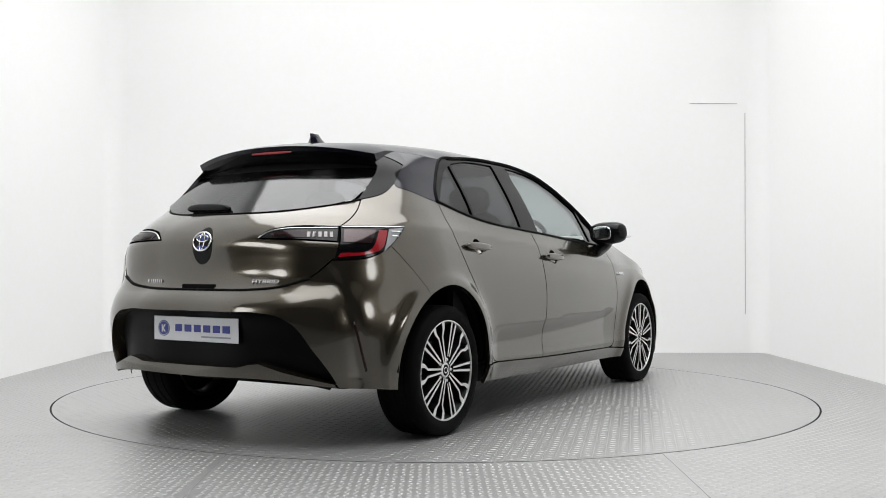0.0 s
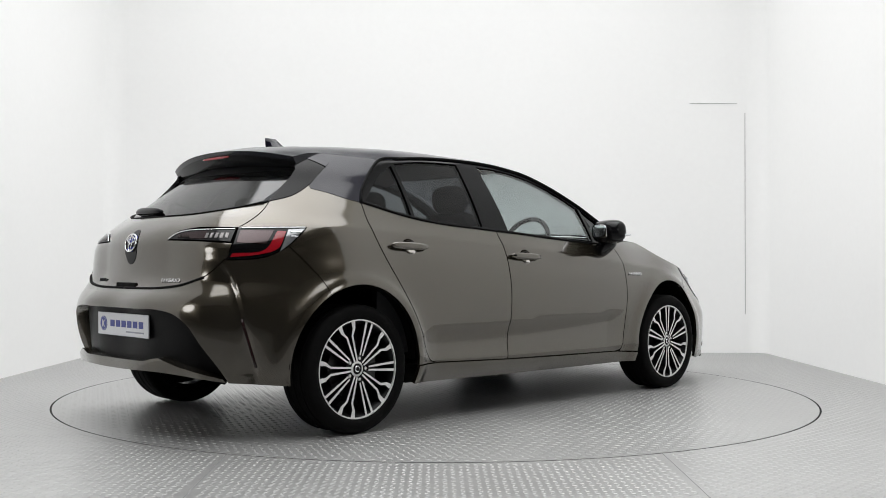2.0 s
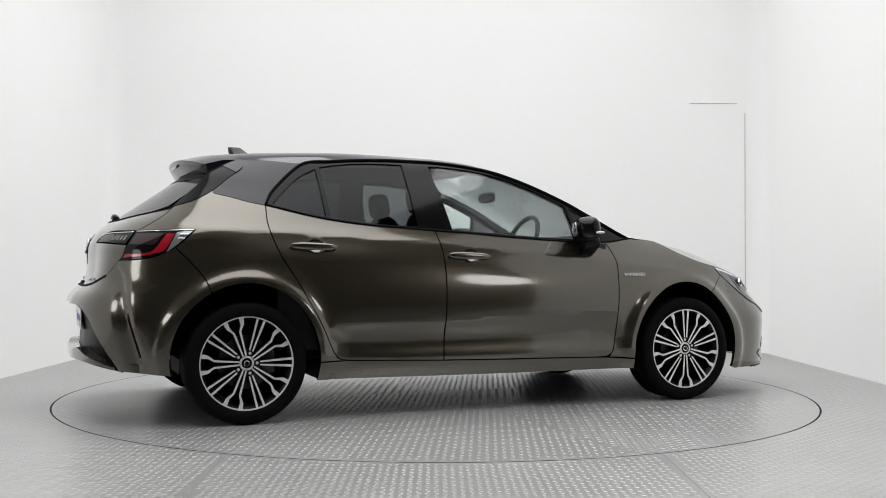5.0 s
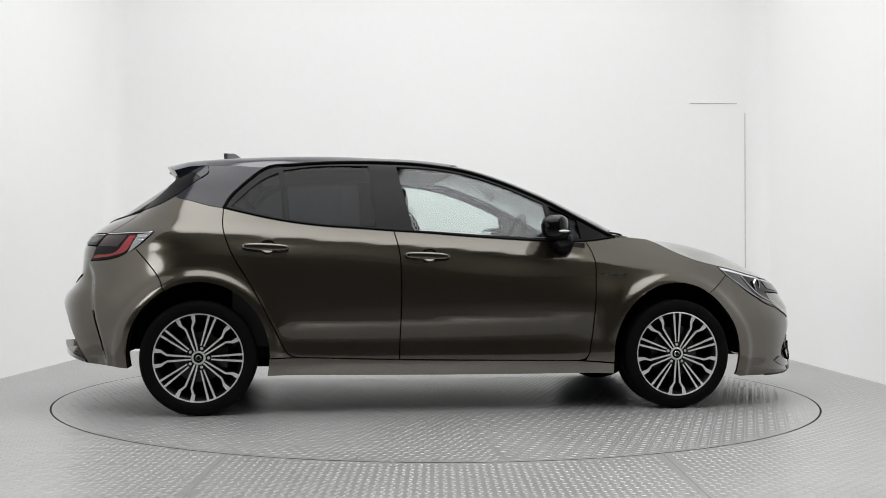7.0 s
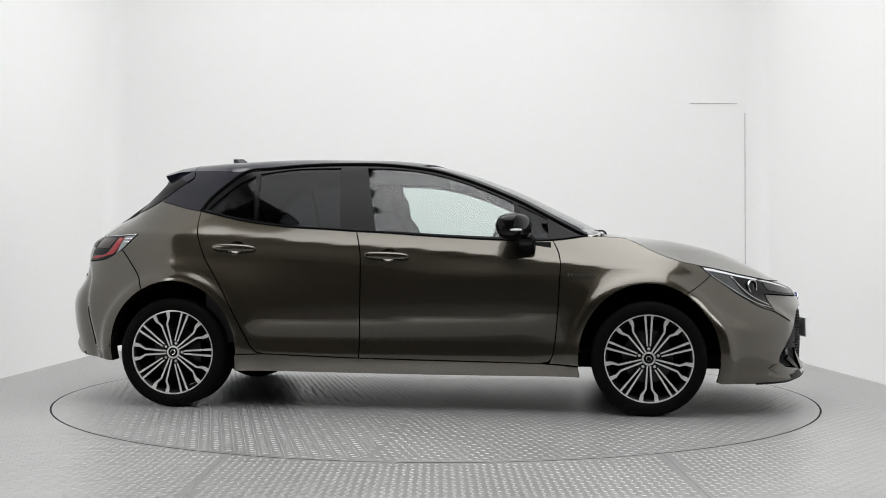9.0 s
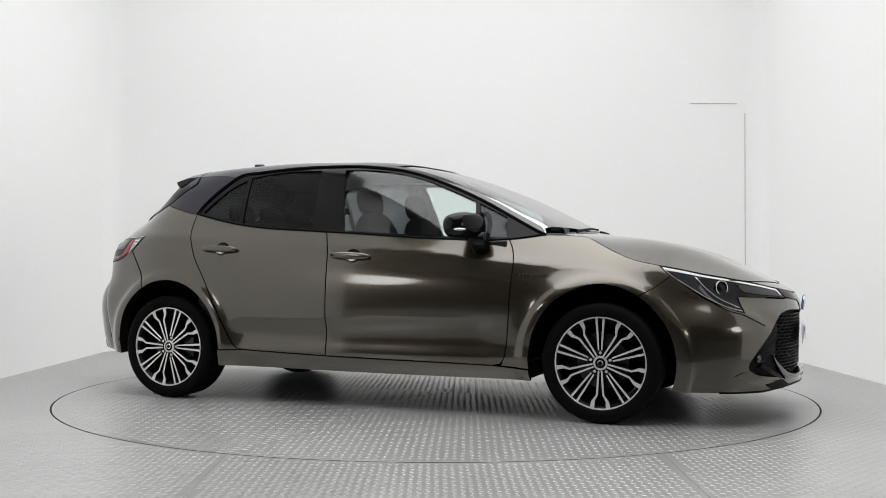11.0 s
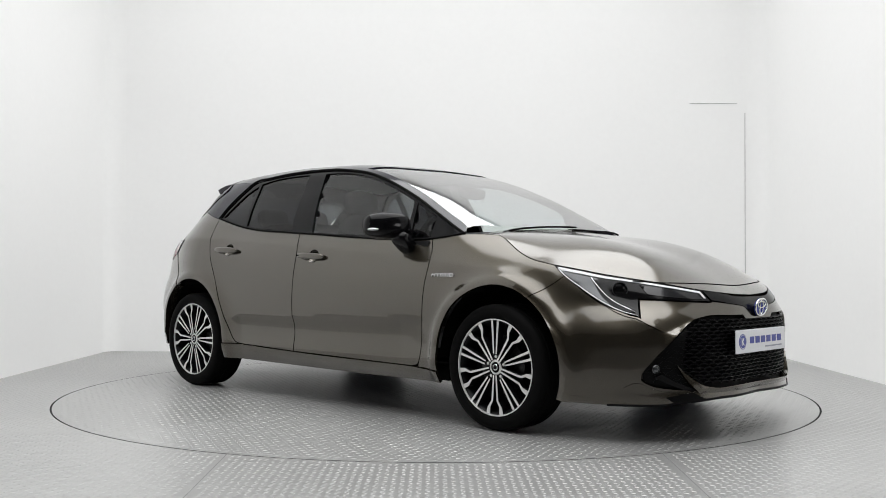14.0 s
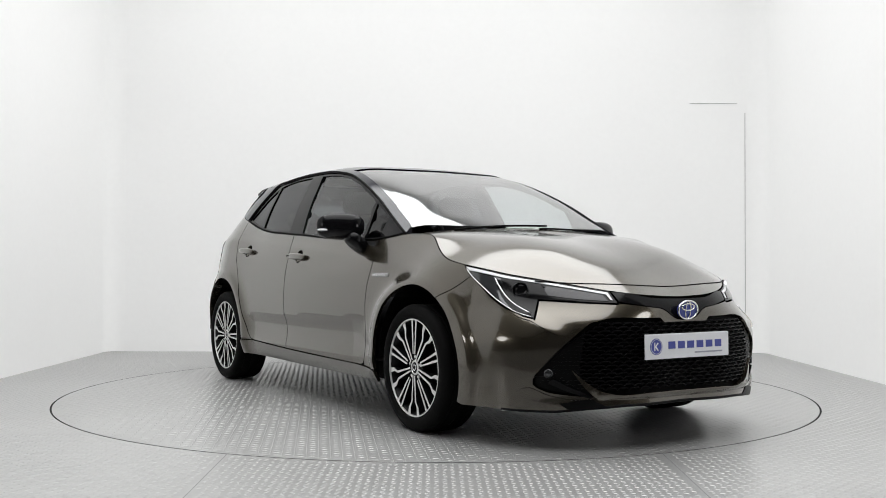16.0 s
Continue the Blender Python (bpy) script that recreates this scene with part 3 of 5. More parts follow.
TWOTONE = [(-1.206, 1.108), (-1.276, 1.121), (-1.399, 1.148), (-1.513, 1.168)]
HATCH_SIDE = [(-1.31, 1.357), (-1.296, 1.325), (-1.352, 1.283), (-1.414, 1.249), (-1.513, 1.186), (-1.640, 1.128), (-1.771, 1.100)]
HATCH_TAIL = [(-1.771, 1.100), (-1.811, 1.055), (-1.875, 1.005), (-1.934, .970)]
HATCH_LOW = [(-1.968, .840), (-2.011, .799), (-2.082, .745), (-2.21, .708), (-2.339, .695), (-2.552, .690), (U_R, .690)]
TAIL_OUT_LOW = [(-1.592, .975), (-1.648, .922), (-1.70, .880), (-1.80, .836), (-1.90, .822), (-1.982, .820)]
SEAM_R = [(-1.692, .886), (-1.60, .801), (-1.525, .715), (-1.497, .659)]
GLASS_LOW = [(-1.771, 1.100), (-1.941, 1.072), (-2.243, 1.042), (-2.55, 1.034), (U_R, 1.033)]

HANDLES = {"front": (-.226, .857), "rear": (-1.10, .900)}


def cup_line(key, grow=0.0):
    x0, z0 = HANDLES[key]
    return [(x0 + .137 + (.048 + grow) * math.cos(a * math.pi / 14), z0 - .006 + (.040 + grow) * math.sin(a * math.pi / 14)) for a in range(28)]


def hollow(key, sg):
    x0, z0 = HANDLES[key]
    def lift(u, z):
        rho = ((u - x0 - .137) / .048) ** 2 + ((z - z0 + .006) / .040) ** 2
        p = skin(u, z, -.030 * np.sqrt(np.clip(1 - rho, 0, 1)))
        return p * np.array([1, -1, 1]) if sg > 0 else p
    return lift


for sg in (-1, 1):
    L = side(sg)
    panel("front_door", loop(path(*F_EDGE), path(*F_CORNER), path(*BOTTOM[:0:-1]), path(*B_SEAM[::-1]), path(*BELT_F)), PAINT, car, L, "bronze-grey metallic front door", step=0.022, gap=.0034, holes=[cup_line("front")])
    panel("rear_door", loop(path(*B_SEAM), path(*BOTTOM[1::-1]), path(*R_CORNER[::-1]), path(*R_EDGE[::-1]), path(*BELT_R)), PAINT, car, L, "bronze-grey metallic rear door", step=0.022, gap=.0034, holes=[cup_line("rear")])
    panel("sill", loop(path((-.95, .300), (-.791, .303)), path(*BOTTOM), path((.740, .272), (.947, .258)), path((.947, .258), (.955, .198)), path((.955, .198), (.3, .195), (-.3, .198), (-.96, .205)), path((-.96, .205), (-.95, .300))), PAINT, car, side(sg, .008), "bronze-grey sill", step=0.03)
    panel("front_wing", loop(path(*F_EDGE[::-1]), path(*BELT_W), path((1.0, .964), (1.10, .962)), path(*BONNET_SIDE), path((1.637, .804), (1.695, .750)), path(*SEAM_F), arch(1.32, 58, 186), path((.950, .262), (.790, .271)), path((.790, .271), (.812, .32))), PAINT, car, L, "bronze-grey front wing", step=0.017)
    panel("rear_quarter", loop(path(*R_EDGE), path(*R_CORNER), path((-.791, .303), (-.95, .302)), arch(-1.32, 0, 118), path(*SEAM_R[::-1]), path(*TAIL_OUT_LOW[2::-1]), path((-1.592, .975), (-1.934, .970)), path(*HATCH_TAIL[::-1]), path(*HATCH_SIDE[:3:-1]), path((-1.513, 1.186), (-1.513, 1.168)), path(*TWOTONE[::-1])), PAINT, car, L, "bronze-grey rear quarter panel", step=0.017)
    panel("rear_pillar", loop(path(*DLO_BACK), path(*TWOTONE), path((-1.513, 1.168), (-1.513, 1.186)), path(*HATCH_SIDE[4::-1]), path(*ROOF_BACK[::-1])), BLACK_PAINT, car, L, "black painted rear roof pillar", step=0.025, gap=0.0008)
    q_gl = loop(path((-.913, 1.318), (-1.007, 1.270), (-1.095, 1.192), (-1.168, 1.117)), path((-1.168, 1.117), (-1.018, 1.080), (-.887, 1.056)), path((-.887, 1.056), (-.913, 1.318)))
    r_gl = loop(path((-.890, 1.330), (-.723, 1.355), (-.562, 1.363), (-.412, 1.363)), path((-.412, 1.363), (-.378, 1.012)), path((-.378, 1.012), (-.605, 1.022), (-.865, 1.050)), path((-.865, 1.050), (-.890, 1.330)))
    f_gl = loop(path((-.254, 1.361), (-.108, 1.356), (.022, 1.343), (.151, 1.318), (.312, 1.270), (.472, 1.206), (.586, 1.154)), path((.586, 1.154), (.606, 1.042), (.615, .953)), path((.615, .953), (.306, .967), (-.174, .995)), path((-.174, .995), (-.254, 1.361)))
    w_gl = loop(path((.612, 1.143), (.695, 1.104), (.778, 1.062)), path((.778, 1.062), (.790, .952)), path((.790, .952), (.650, .952)), path((.650, .952), (.612, 1.143)))
    panel("window_frame", loop(path(*DLO_BACK[::-1]), path(*ROOF_EDGE), path(*BELT[::-1])), GLOSS_BLACK, car, side(sg, -.004), "gloss black window surround and pillars", step=0.025, gap=0.001, holes=[q_gl, r_gl, f_gl, w_gl], deep=0.03)
    # the front quarter pane's tint stands in for the dim cabin behind it
    for nm, o, mt, lb in (("quarter_glass", q_gl, PRIVACY, "dark tinted rear quarter glass"), ("rear_door_glass", r_gl, PRIVACY, "dark tinted rear door glass"), ("front_door_glass", f_gl, CLEAR, "clear front door glass"), ("front_quarter_glass", w_gl, PRIVACY, "fixed front quarter glass, tinted to stand for the dim cabin behind")):
        g = panel(nm, o, mt, car, side(sg, -.012), lb, step=0.04, gap=-.003, deep=0.001)
        g.visible_shadow = False
    mir = np.array([1, -1, 1]) if sg > 0 else np.array([1, 1, 1])
    us = np.array(path(*BELT))
    sweep("belt_moulding", [tuple(p * mir) for p in skin(us[:, 0], us[:, 1] + .004, .001)], .0065, SEAL, car, label="black belt-line rubber moulding")
    us = np.array(path(*(DLO_BACK[::-1] + ROOF_EDGE[1:])))
    sweep("door_seal", [tuple(p * mir) for p in skin(us[:, 0], us[:, 1], .001)], .008, SEAL, car, label="black rubber seal over the doors")
    # lamps at the rear corner
    t_out = loop(path(*TAIL_OUT_LOW), path((-1.982, .820), (-1.950, .90), (-1.936, .968)), path((-1.936, .968), (-1.592, .975)))
    tl = panel("tail_lamp", t_out, SMOKE, car, side(sg, .003), "smoked tail lamp with red light guide", step=0.02, gap=.003)
    panel("light_guide", loop(path((-1.70, .955), (-1.745, .955)), path((-1.745, .955), (-1.80, .872), (-1.95, .850)), path((-1.95, .850), (-1.962, .833)), path((-1.962, .833), (-1.82, .848), (-1.745, .872), (-1.70, .955))), RED, tl, side(sg, .0055), "red light guide", step=0.015, gap=0)
    panel("lens", loop(path((-1.76, .957), (-1.922, .957)), path((-1.922, .957), (-1.935, .90)), path((-1.935, .90), (-1.80, .895)), path((-1.80, .895), (-1.76, .957))), LAMP_IN, tl, side(sg, .0055), "dark lamp lens", step=0.015, gap=0)
    panel("reflector", loop(path((-1.605, .968), (-1.69, .962)), path((-1.69, .962), (-1.735, .86)), path((-1.735, .86), (-1.68, .900)), path((-1.68, .900), (-1.605, .968))), LENS, tl, side(sg, .0055), "clear outer lamp section", step=0.015, gap=0)
    for zz in (.930, .950):
        sweep("chrome_strip", [tuple(p * mir) for p in skin(np.linspace(-1.625 - (.95 - zz), -1.68, 6), np.full(6, zz), .007)], .0035, CHROME, tl)
    us = np.array(path((-1.60, .973), (-1.75, .970), (-1.93, .966)))
    sweep("chrome_strip", [tuple(p * mir) for p in skin(us[:, 0], us[:, 1], .005)], .0032, CHROME, tl)
    t_in = loop(path((-1.944, .966), (-2.22, .960), (-2.30, .945)), path((-2.30, .945), (-2.352, .916)), path((-2.352, .916), (-2.15, .912), (-1.962, .902)), path((-1.962, .902), (-1.944, .966)))
    ti = panel("tail_lamp", t_in, SMOKE, car, side(sg, .003), "slim smoked lamp on the tailgate", step=0.02, gap=.002)
    panel("lens", loop(path((-2.09, .955), (-2.29, .940)), path((-2.29, .940), (-2.27, .922)), path((-2.27, .922), (-2.08, .918)), path((-2.08, .918), (-2.09, .955))), DARK_RED, ti, side(sg, .005), "dark red lens", step=0.02, gap=0)
    us = np.array(path((-1.95, .963), (-2.10, .961), (-2.22, .957), (-2.30, .942), (-2.345, .918)))
    sweep("chrome_strip", [tuple(p * mir) for p in skin(us[:, 0], us[:, 1], .005)], .0032, CHROME, ti)
    for k in range(5):
        panel("lens_segment", loop(path((-1.975 - .026 * k, .945), (-1.99 - .026 * k, .945)), path((-1.99 - .026 * k, .945), (-1.993 - .026 * k, .922)), path((-1.993 - .026 * k, .922), (-1.978 - .026 * k, .922)), path((-1.978 - .026 * k, .922), (-1.975 - .026 * k, .945))), DIM_LENS, ti, side(sg, .006), step=0.02, gap=0)
    # headlamp
    hl = loop(path(*HL_TOP), path((2.36, .688), (2.388, .634)), path((2.388, .634), (2.28, .637), (2.16, .643), (2.048, .648)), path((2.048, .648), (2.036, .566)), path(*HL_LOW))
    hd = panel("headlamp", hl, SMOKE, car, side(sg, .001), "headlamp with dark bezel and white light strip", step=0.022, gap=.003)
    panel("light_strip", loop(path((1.655, .795), (1.763, .777), (1.878, .755), (2.025, .733), (2.16, .713), (2.35, .682)), path((2.35, .682), (2.365, .650)), path((2.365, .650), (2.355, .650)), path((2.355, .650), (2.342, .674)), path((2.342, .674), (2.16, .705), (2.025, .725), (1.878, .745), (1.763, .765), (1.68, .778))), DRL, hd, side(sg, .004), "white daytime light strip", step=0.015, gap=0)
    panel("reflector", loop(path((1.672, .778), (1.80, .752), (1.86, .742)), path((1.86, .742), (1.90, .66), (2.01, .585)), path((2.01, .585), (1.965, .596), (1.87, .644), (1.77, .712), (1.672, .778))), HL_LENS, hd, side(sg, .003), "clear outer lens of the headlamp", step=0.016, gap=0)
    us = np.array(path((1.66, .786), (1.70, .752), (1.77, .706), (1.87, .640), (1.965, .592), (2.03, .574)))
    sweep("light_guide", [tuple(p * mir) for p in skin(us[:, 0], us[:, 1], .003)], .003, SILVER, hd, label="thin lower light guide")
    us = np.array(path((1.83, .745), (1.865, .70), (1.92, .645), (2.02, .590)))
    sweep("light_guide", [tuple(p * mir) for p in skin(us[:, 0], us[:, 1], .005)], .004, SILVER, hd, label="silver inner bar")
    panel("bezel", loop(path((1.835, .735), (1.86, .735)), path((1.86, .735), (1.905, .665), (2.02, .592)), path((2.02, .592), (2.005, .588), (1.885, .655), (1.835, .735))), GLOSS_BLACK, hd, side(sg, .005), step=0.016, gap=0)
    c = skin(np.array(1.965), np.array(.690), -.004) * mir
    nrm = Vector((c[0] - 1.3, c[1], 0.05)).normalized()
    m = Matrix.Translation(c) @ nrm.to_track_quat("-Y", "Z").to_matrix().to_4x4()
    bm = lathe(bmesh.new(), [(.0, -.012), (.018, -.011), (.026, -.006), (.030, -.012), (.034, -.010), (.034, .01)], 28)
    bm.transform(m)
    part("projector_lens", bm, SMOKE, hd, "round projector lens", smooth=True)
    # bright ring that stands in for the highlight on the projector
    bm = lathe(bmesh.new(), [(.032, -.008), (.033, -.014), (.036, -.014), (.037, -.006)], 28)
    bm.transform(m)
    part("projector_glint", bm, CHROME, hd, "chrome ring added as the projector's highlight", smooth=True)
    panel("inner_lens", loop(path((2.06, .712), (2.16, .698), (2.325, .672)), path((2.325, .672), (2.345, .645)), path((2.345, .645), (2.20, .655), (2.09, .668)), path((2.09, .668), (2.06, .712))), plain("inner_lamp", (.02, .02, .022), .12, .3, .3), hd, side(sg, .004), step=0.016, gap=0)
    # mirrors
    m = pose(.605, .912 * sg, 1.010, 0, -6, 22 * sg)
    mh = part("door_mirror", lump(bmesh.new(), .074, .132, .070, m, 2.8, 28, 16), GLOSS_BLACK, car, "gloss black door mirror", smooth=True, angle=80)
    part("mirror_glass", lump(bmesh.new(), .006, .078, .043, pose(.538, .894 * sg, 1.008, 0, -6, 22 * sg), 3.5), CHROME, mh, "mirror glass", smooth=True, angle=80)
    part("indicator", lump(bmesh.new(), .03, .045, .008, pose(.610, 1.016 * sg, .988, 0, 0, -52 * sg), 2.4), DRL, mh, "clear indicator strip", smooth=True, angle=80)
    bm = lump(bmesh.new(), .055, .080, .038, pose(.665, .838 * sg, .918, 38 * sg, 0, 0), 3.0)
    part("mirror_foot", bm, GLOSS_BLACK, mh, smooth=True, angle=80)
    # handles
    for x0, z0 in ((-1.10, .900), (-.226, .857)):
        p0, p1 = skin(np.array(x0), np.array(z0), .017) * mir, skin(np.array(x0 + .25), np.array(z0 - .008), .017) * mir
        mid = (p0 + p1) / 2
        hb = part("door_handle", lump(bmesh.new(), .125, .014, .0195, Matrix.Translation(mid) @ Vector(p1 - p0).to_track_quat("X", "Z").to_matrix().to_4x4(), 2.7, 24, 12), PAINT, car, "bronze-grey bar door handle", smooth=True, angle=80)
        key = "front" if x0 > -1 else "rear"
        panel("handle_cup", cup_line(key, .001), PAINT, hb, hollow(key, sg), "hollow behind the handle", step=0.008, gap=0, deep=.001)
        if x0 > -1:
            part("lock_cover", lump(bmesh.new(), .008, .004, .006, Matrix.Translation(skin(np.array(x0 + .02), np.array(z0), .031) * mir), 2.2), SEAL, hb, smooth=True)

# ---- front ----
grille_hole = mirrored(front_half(path((U_F, .571), (2.50, .572), (2.33, .570), (2.265, .553), (2.206, .505), (2.066, .355), (2.035, .310), (2.035, .285), (2.07, .262), (2.16, .243), (2.25, .236), (2.35, .238), (2.5, .240), (U_F, .240))))
EMBLEM_BAR = mirrored(front_half(path((U_F, .655), (2.55, .660), (2.41, .684), (2.366, .684)) + path((2.366, .684), (2.392, .640)) + path((2.392, .640), (2.52, .620), (2.60, .606), (2.645, .574), (2.66, .566), (U_F, .562))))
bumper_half = front_half(path((U_F, .562), (2.66, .566), (2.645, .574), (2.60, .606), (2.52, .620), (2.392, .636)) + path((2.388, .630), (2.28, .634), (2.16, .640), (2.052, .645)) + path((2.052, .645), (2.040, .562)) + path(*HL_LOW[:5]) + path(*SEAM_F) + arch(1.32, 58, -18)[1:] + path((1.70, .172), (1.95, .168), (2.12, .168), (2.25, .182), (2.4, .192), (U_F, .196)))
fb_outer = mirrored(bumper_half)
GR = [q for q in grille_hole]
# the grille's top edge stays below the emblem bar
front_bumper = panel("front_bumper", fb_outer, PAINT, car, nose(), "bronze-grey front bumper", step=0.016, gap=.002, holes=[[(s_, min(z_, .552) if abs(s_) < .14 else z_) for s_, z_ in GR]])
panel("nose_bar", EMBLEM_BAR, GLOSS_BLACK, car, nose(.001), "gloss black bar between the headlamps", step=0.022, gap=.002)
grille = panel("grille", GR, SEAL, car, nose(-.05), "black honeycomb front grille", step=0.04, gap=-.02, deep=.01)
# honeycomb
hv, hf = [], []


def ribbon(lift_out, lift_in, a, b, w):
    """One bar of the mesh, with depth."""
    d = np.array(b) - np.array(a)
    n = np.array([-d[1], d[0]]) / max(np.hypot(*d), 1e-9) * w / 2
    k = len(hv)
    for q in (np.array(a) - n, np.array(b) - n, np.array(b) + n, np.array(a) + n):
        hv.append(lift_out(np.array(q[0]), np.array(q[1])))
    for q in (np.array(a) - n, np.array(b) - n, np.array(b) + n, np.array(a) + n):
        hv.append(lift_in(np.array(q[0]), np.array(q[1])))
    hf.extend([(k, k + 1, k + 2, k + 3), (k, k + 4, k + 5, k + 1), (k + 2, k + 6, k + 7, k + 3), (k + 1, k + 5, k + 6, k + 2), (k + 3, k + 7, k + 4, k)])


lo_, hi_ = nose(-.03), nose(-.012)
cw, ch = .052, .0165
cells = []
for r_ in range(24):
    for c_ in range(-14, 15):
        cells.append((c_ * cw + (r_ % 2) * cw / 2, .228 + r_ * ch))
cells = [c_ for c_, ok in zip(cells, inside(inset(GR, .02), np.array(cells))) if ok]
for s0, z0 in cells:
    pts6 = [(s0 - cw * .5, z0), (s0 - cw * .33, z0 + ch * .5), (s0 + cw * .33, z0 + ch * .5), (s0 + cw * .5, z0)]
    for a, b in zip(pts6, pts6[1:]):
        ribbon(hi_, lo_, a, b, .0045)
tagged(part_mesh("honeycomb", mesh_of("honeycomb", hv, hf, smooth=False), TRIM, grille), kind="stuff")
for sg in (-1, 1):
    # dark side intake with fog lamp and blade
    ink = [(sg * abs(a), b) for a, b in front_half(path((2.240, .520), (2.066, .350), (2.042, .310), (2.045, .285), (2.08, .268), (2.17, .250), (2.26, .240)) + path((2.26, .240), (2.22, .33), (2.225, .43), (2.240, .520)))]
    panel("side_intake", ink, TRIM, car, nose(-.014), "black plastic corner intake", step=0.02, gap=0)
    fc = nose(-.006)(np.array(sg * (U_F - 2.095)), np.array(.335))
    nrm = Vector((.75, .6 * sg, 0)).normalized()
    m = Matrix.Translation(fc) @ nrm.to_track_quat("-Y", "Z").to_matrix().to_4x4()
    bm = lathe(bmesh.new(), [(0, -.006), (.010, -.005), (.014, -.002), (.016, -.006), (.019, -.003), (.019, .02)], 28)
    bm.transform(m)
    part("fog_lamp", bm, HL_LENS, car, "small round fog lamp", smooth=True)
    bl = [(sg * (U_F - u), z) for u, z in path((2.115, .312), (2.19, .272), (2.275, .236)) + path((2.275, .236), (2.255, .228)) + path((2.255, .228), (2.16, .262), (2.09, .296))]
    panel("intake_blade", bl, GLOSS_BLACK, car, nose(.002), "gloss black blade under the fog lamp", step=0.02, gap=0)
    bl = [(sg * (U_F - u), z) for u, z in path((1.90, .612), (2.02, .562), (2.13, .500)) + path((2.13, .500), (2.05, .545), (2.03, .560)) + path((2.03, .560), (1.97, .575), (1.90, .612))]
    panel("lamp_fin", bl, PAINT, car, nose(.006), "body-coloured fin below the headlamp", step=0.015, gap=0)
for sg in (-1, 1):
    wg = [(sg * (U_F - u), z) for u, z in path((1.962, .250), (2.012, .272), (2.09, .243), (2.20, .218)) + path((2.20, .218), (2.12, .208), (2.03, .220), (1.962, .250))]
    panel("bumper_winglet", wg, PAINT, car, nose(.006), "bronze-grey winglet under the intake", step=.015, gap=0, deep=.02)
    wedge = [(sg * (U_F - u), z) for u, z in path((2.115, .226), (2.20, .222), (2.262, .226)) + path((2.262, .226), (2.30, .204), (2.33, .192)) + path((2.33, .192), (2.25, .180), (2.17, .184), (2.115, .226))]
    panel("chin_recess", wedge, TRIM, car, nose(.004), "black recess under the corner intake", step=.015, gap=0, deep=.006)
CHIN = [(2.185, .352), (2.225, .312), (2.29, .262), (2.36, .244), (2.5, .246), (U_F, .246)]
CHIN_LOW = [(U_F, .192), (2.5, .190), (2.40, .190), (2.315, .208), (2.25, .252), (2.185, .352)]
panel("chin_bar", mirrored(front_half(path(*CHIN[::-1]) + path(*CHIN_LOW[::-1])[1:])), PAINT, car, lambda q, z: nose()(q, z) + np.stack([.012 + np.clip(z - .235, -.06, 0) * .8 - np.clip((z - .26) / .06, 0, 1) * .013, 0 * z, 0 * z], -1), "bronze-grey bar under the grille with upswept ends", step=.016, gap=0, deep=.03)
# splitter lip
ls = np.linspace(-(U_F - 1.90), U_F - 1.90, 80)
sweep("front_lip", [tuple(p) for p in nose(-.004)(ls, np.interp(U_F - np.abs(ls), [1.9, 2.12, 2.25, 2.4, U_F], [.172, .172, .186, .196, .200]))], .007, TRIM, car, sides=8, label="black lower bumper lip")

# ---- bonnet, windscreen and roof ----


def ring_of(pts):
    a = np.array(path(*pts, step=0.05))
    return skin(a[:, 0], a[:, 1])


b_edge = np.concatenate([ring_of(BONNET_SIDE), ring_of(BONNET_FRONT)[1:]])
cz = lambda x: float(smooth_curve(CENTRE_X, CENTRE_Z, np.array(float(x))))
bpts = [tuple(p) for p in b_edge[::1]] + [(x, 0.0, cz(x)) for x in (1.12, 1.25, 1.4, 1.55, 1.7, 1.85, 2.0, 2.1)]
bpts += [(1.10, .72, .962), (1.10, .35, 1.0 - .008)]
bpts += [(x, -.38, cz(x) + d) for x, d in ((1.25, -.002), (1.5, .002), (1.75, .0), (1.95, -.012))]
bonnet_z = tps([(x, abs(y), z) for x, y, z in bpts])


def lift_bonnet(x, y):
    return np.stack([x, y, bonnet_z(x, y)], -1)


half = [(x, y) for x, y, z in b_edge]
bon = [(1.095, 0.0), (1.09, -.3), (1.075, -.55)] + half + [(x, -y) for x, y in half[::-1] if abs(y) > 1e-4] + [(1.075, .55), (1.09, .3)]
panel("bonnet", loop(bon), PAINT, car, lift_bonnet, "bronze-grey bonnet", step=0.04, gap=.003)

seam = path((1.93, -.60), (2.03, -.47), (2.11, -.25), (2.135, 0), (2.11, .25), (2.03, .47), (1.93, .60))
sweep("bonnet_seam", [(x, y, float(bonnet_z(np.array(x), np.array(y)))) for x, y in seam], .003, SEAL, car, label="dark shut line of the bonnet")

r_edge = ring_of(ROOF_BACK[::-1] + ROOF_EDGE[1:])
rp = []
for x, y, z in r_edge[::2]:
    zc = cz(x) if x > -1.4 else 1.41
    rp += [(x, abs(y), z), (x, abs(y) * .86, z + (zc - z) * .50), (x, abs(y) * .55, z + (zc - z) * .86)]
rp += [(x, 0.0, cz(x)) for x in np.arange(-1.6, 1.13, .11)]
rp += [(1.10, .35, 1.0), (1.06, .6, .985), (-1.5, .5, 1.36), (-1.5, .25, 1.392), (-1.6, .45, 1.352)]
roof_z = tps(rp)


def lift_roof(x, y):
    return np.stack([x, y, roof_z(x, y)], -1)


def edge_y(x):
    return float(np.interp(x, r_edge[:, 0], -r_edge[:, 1]))


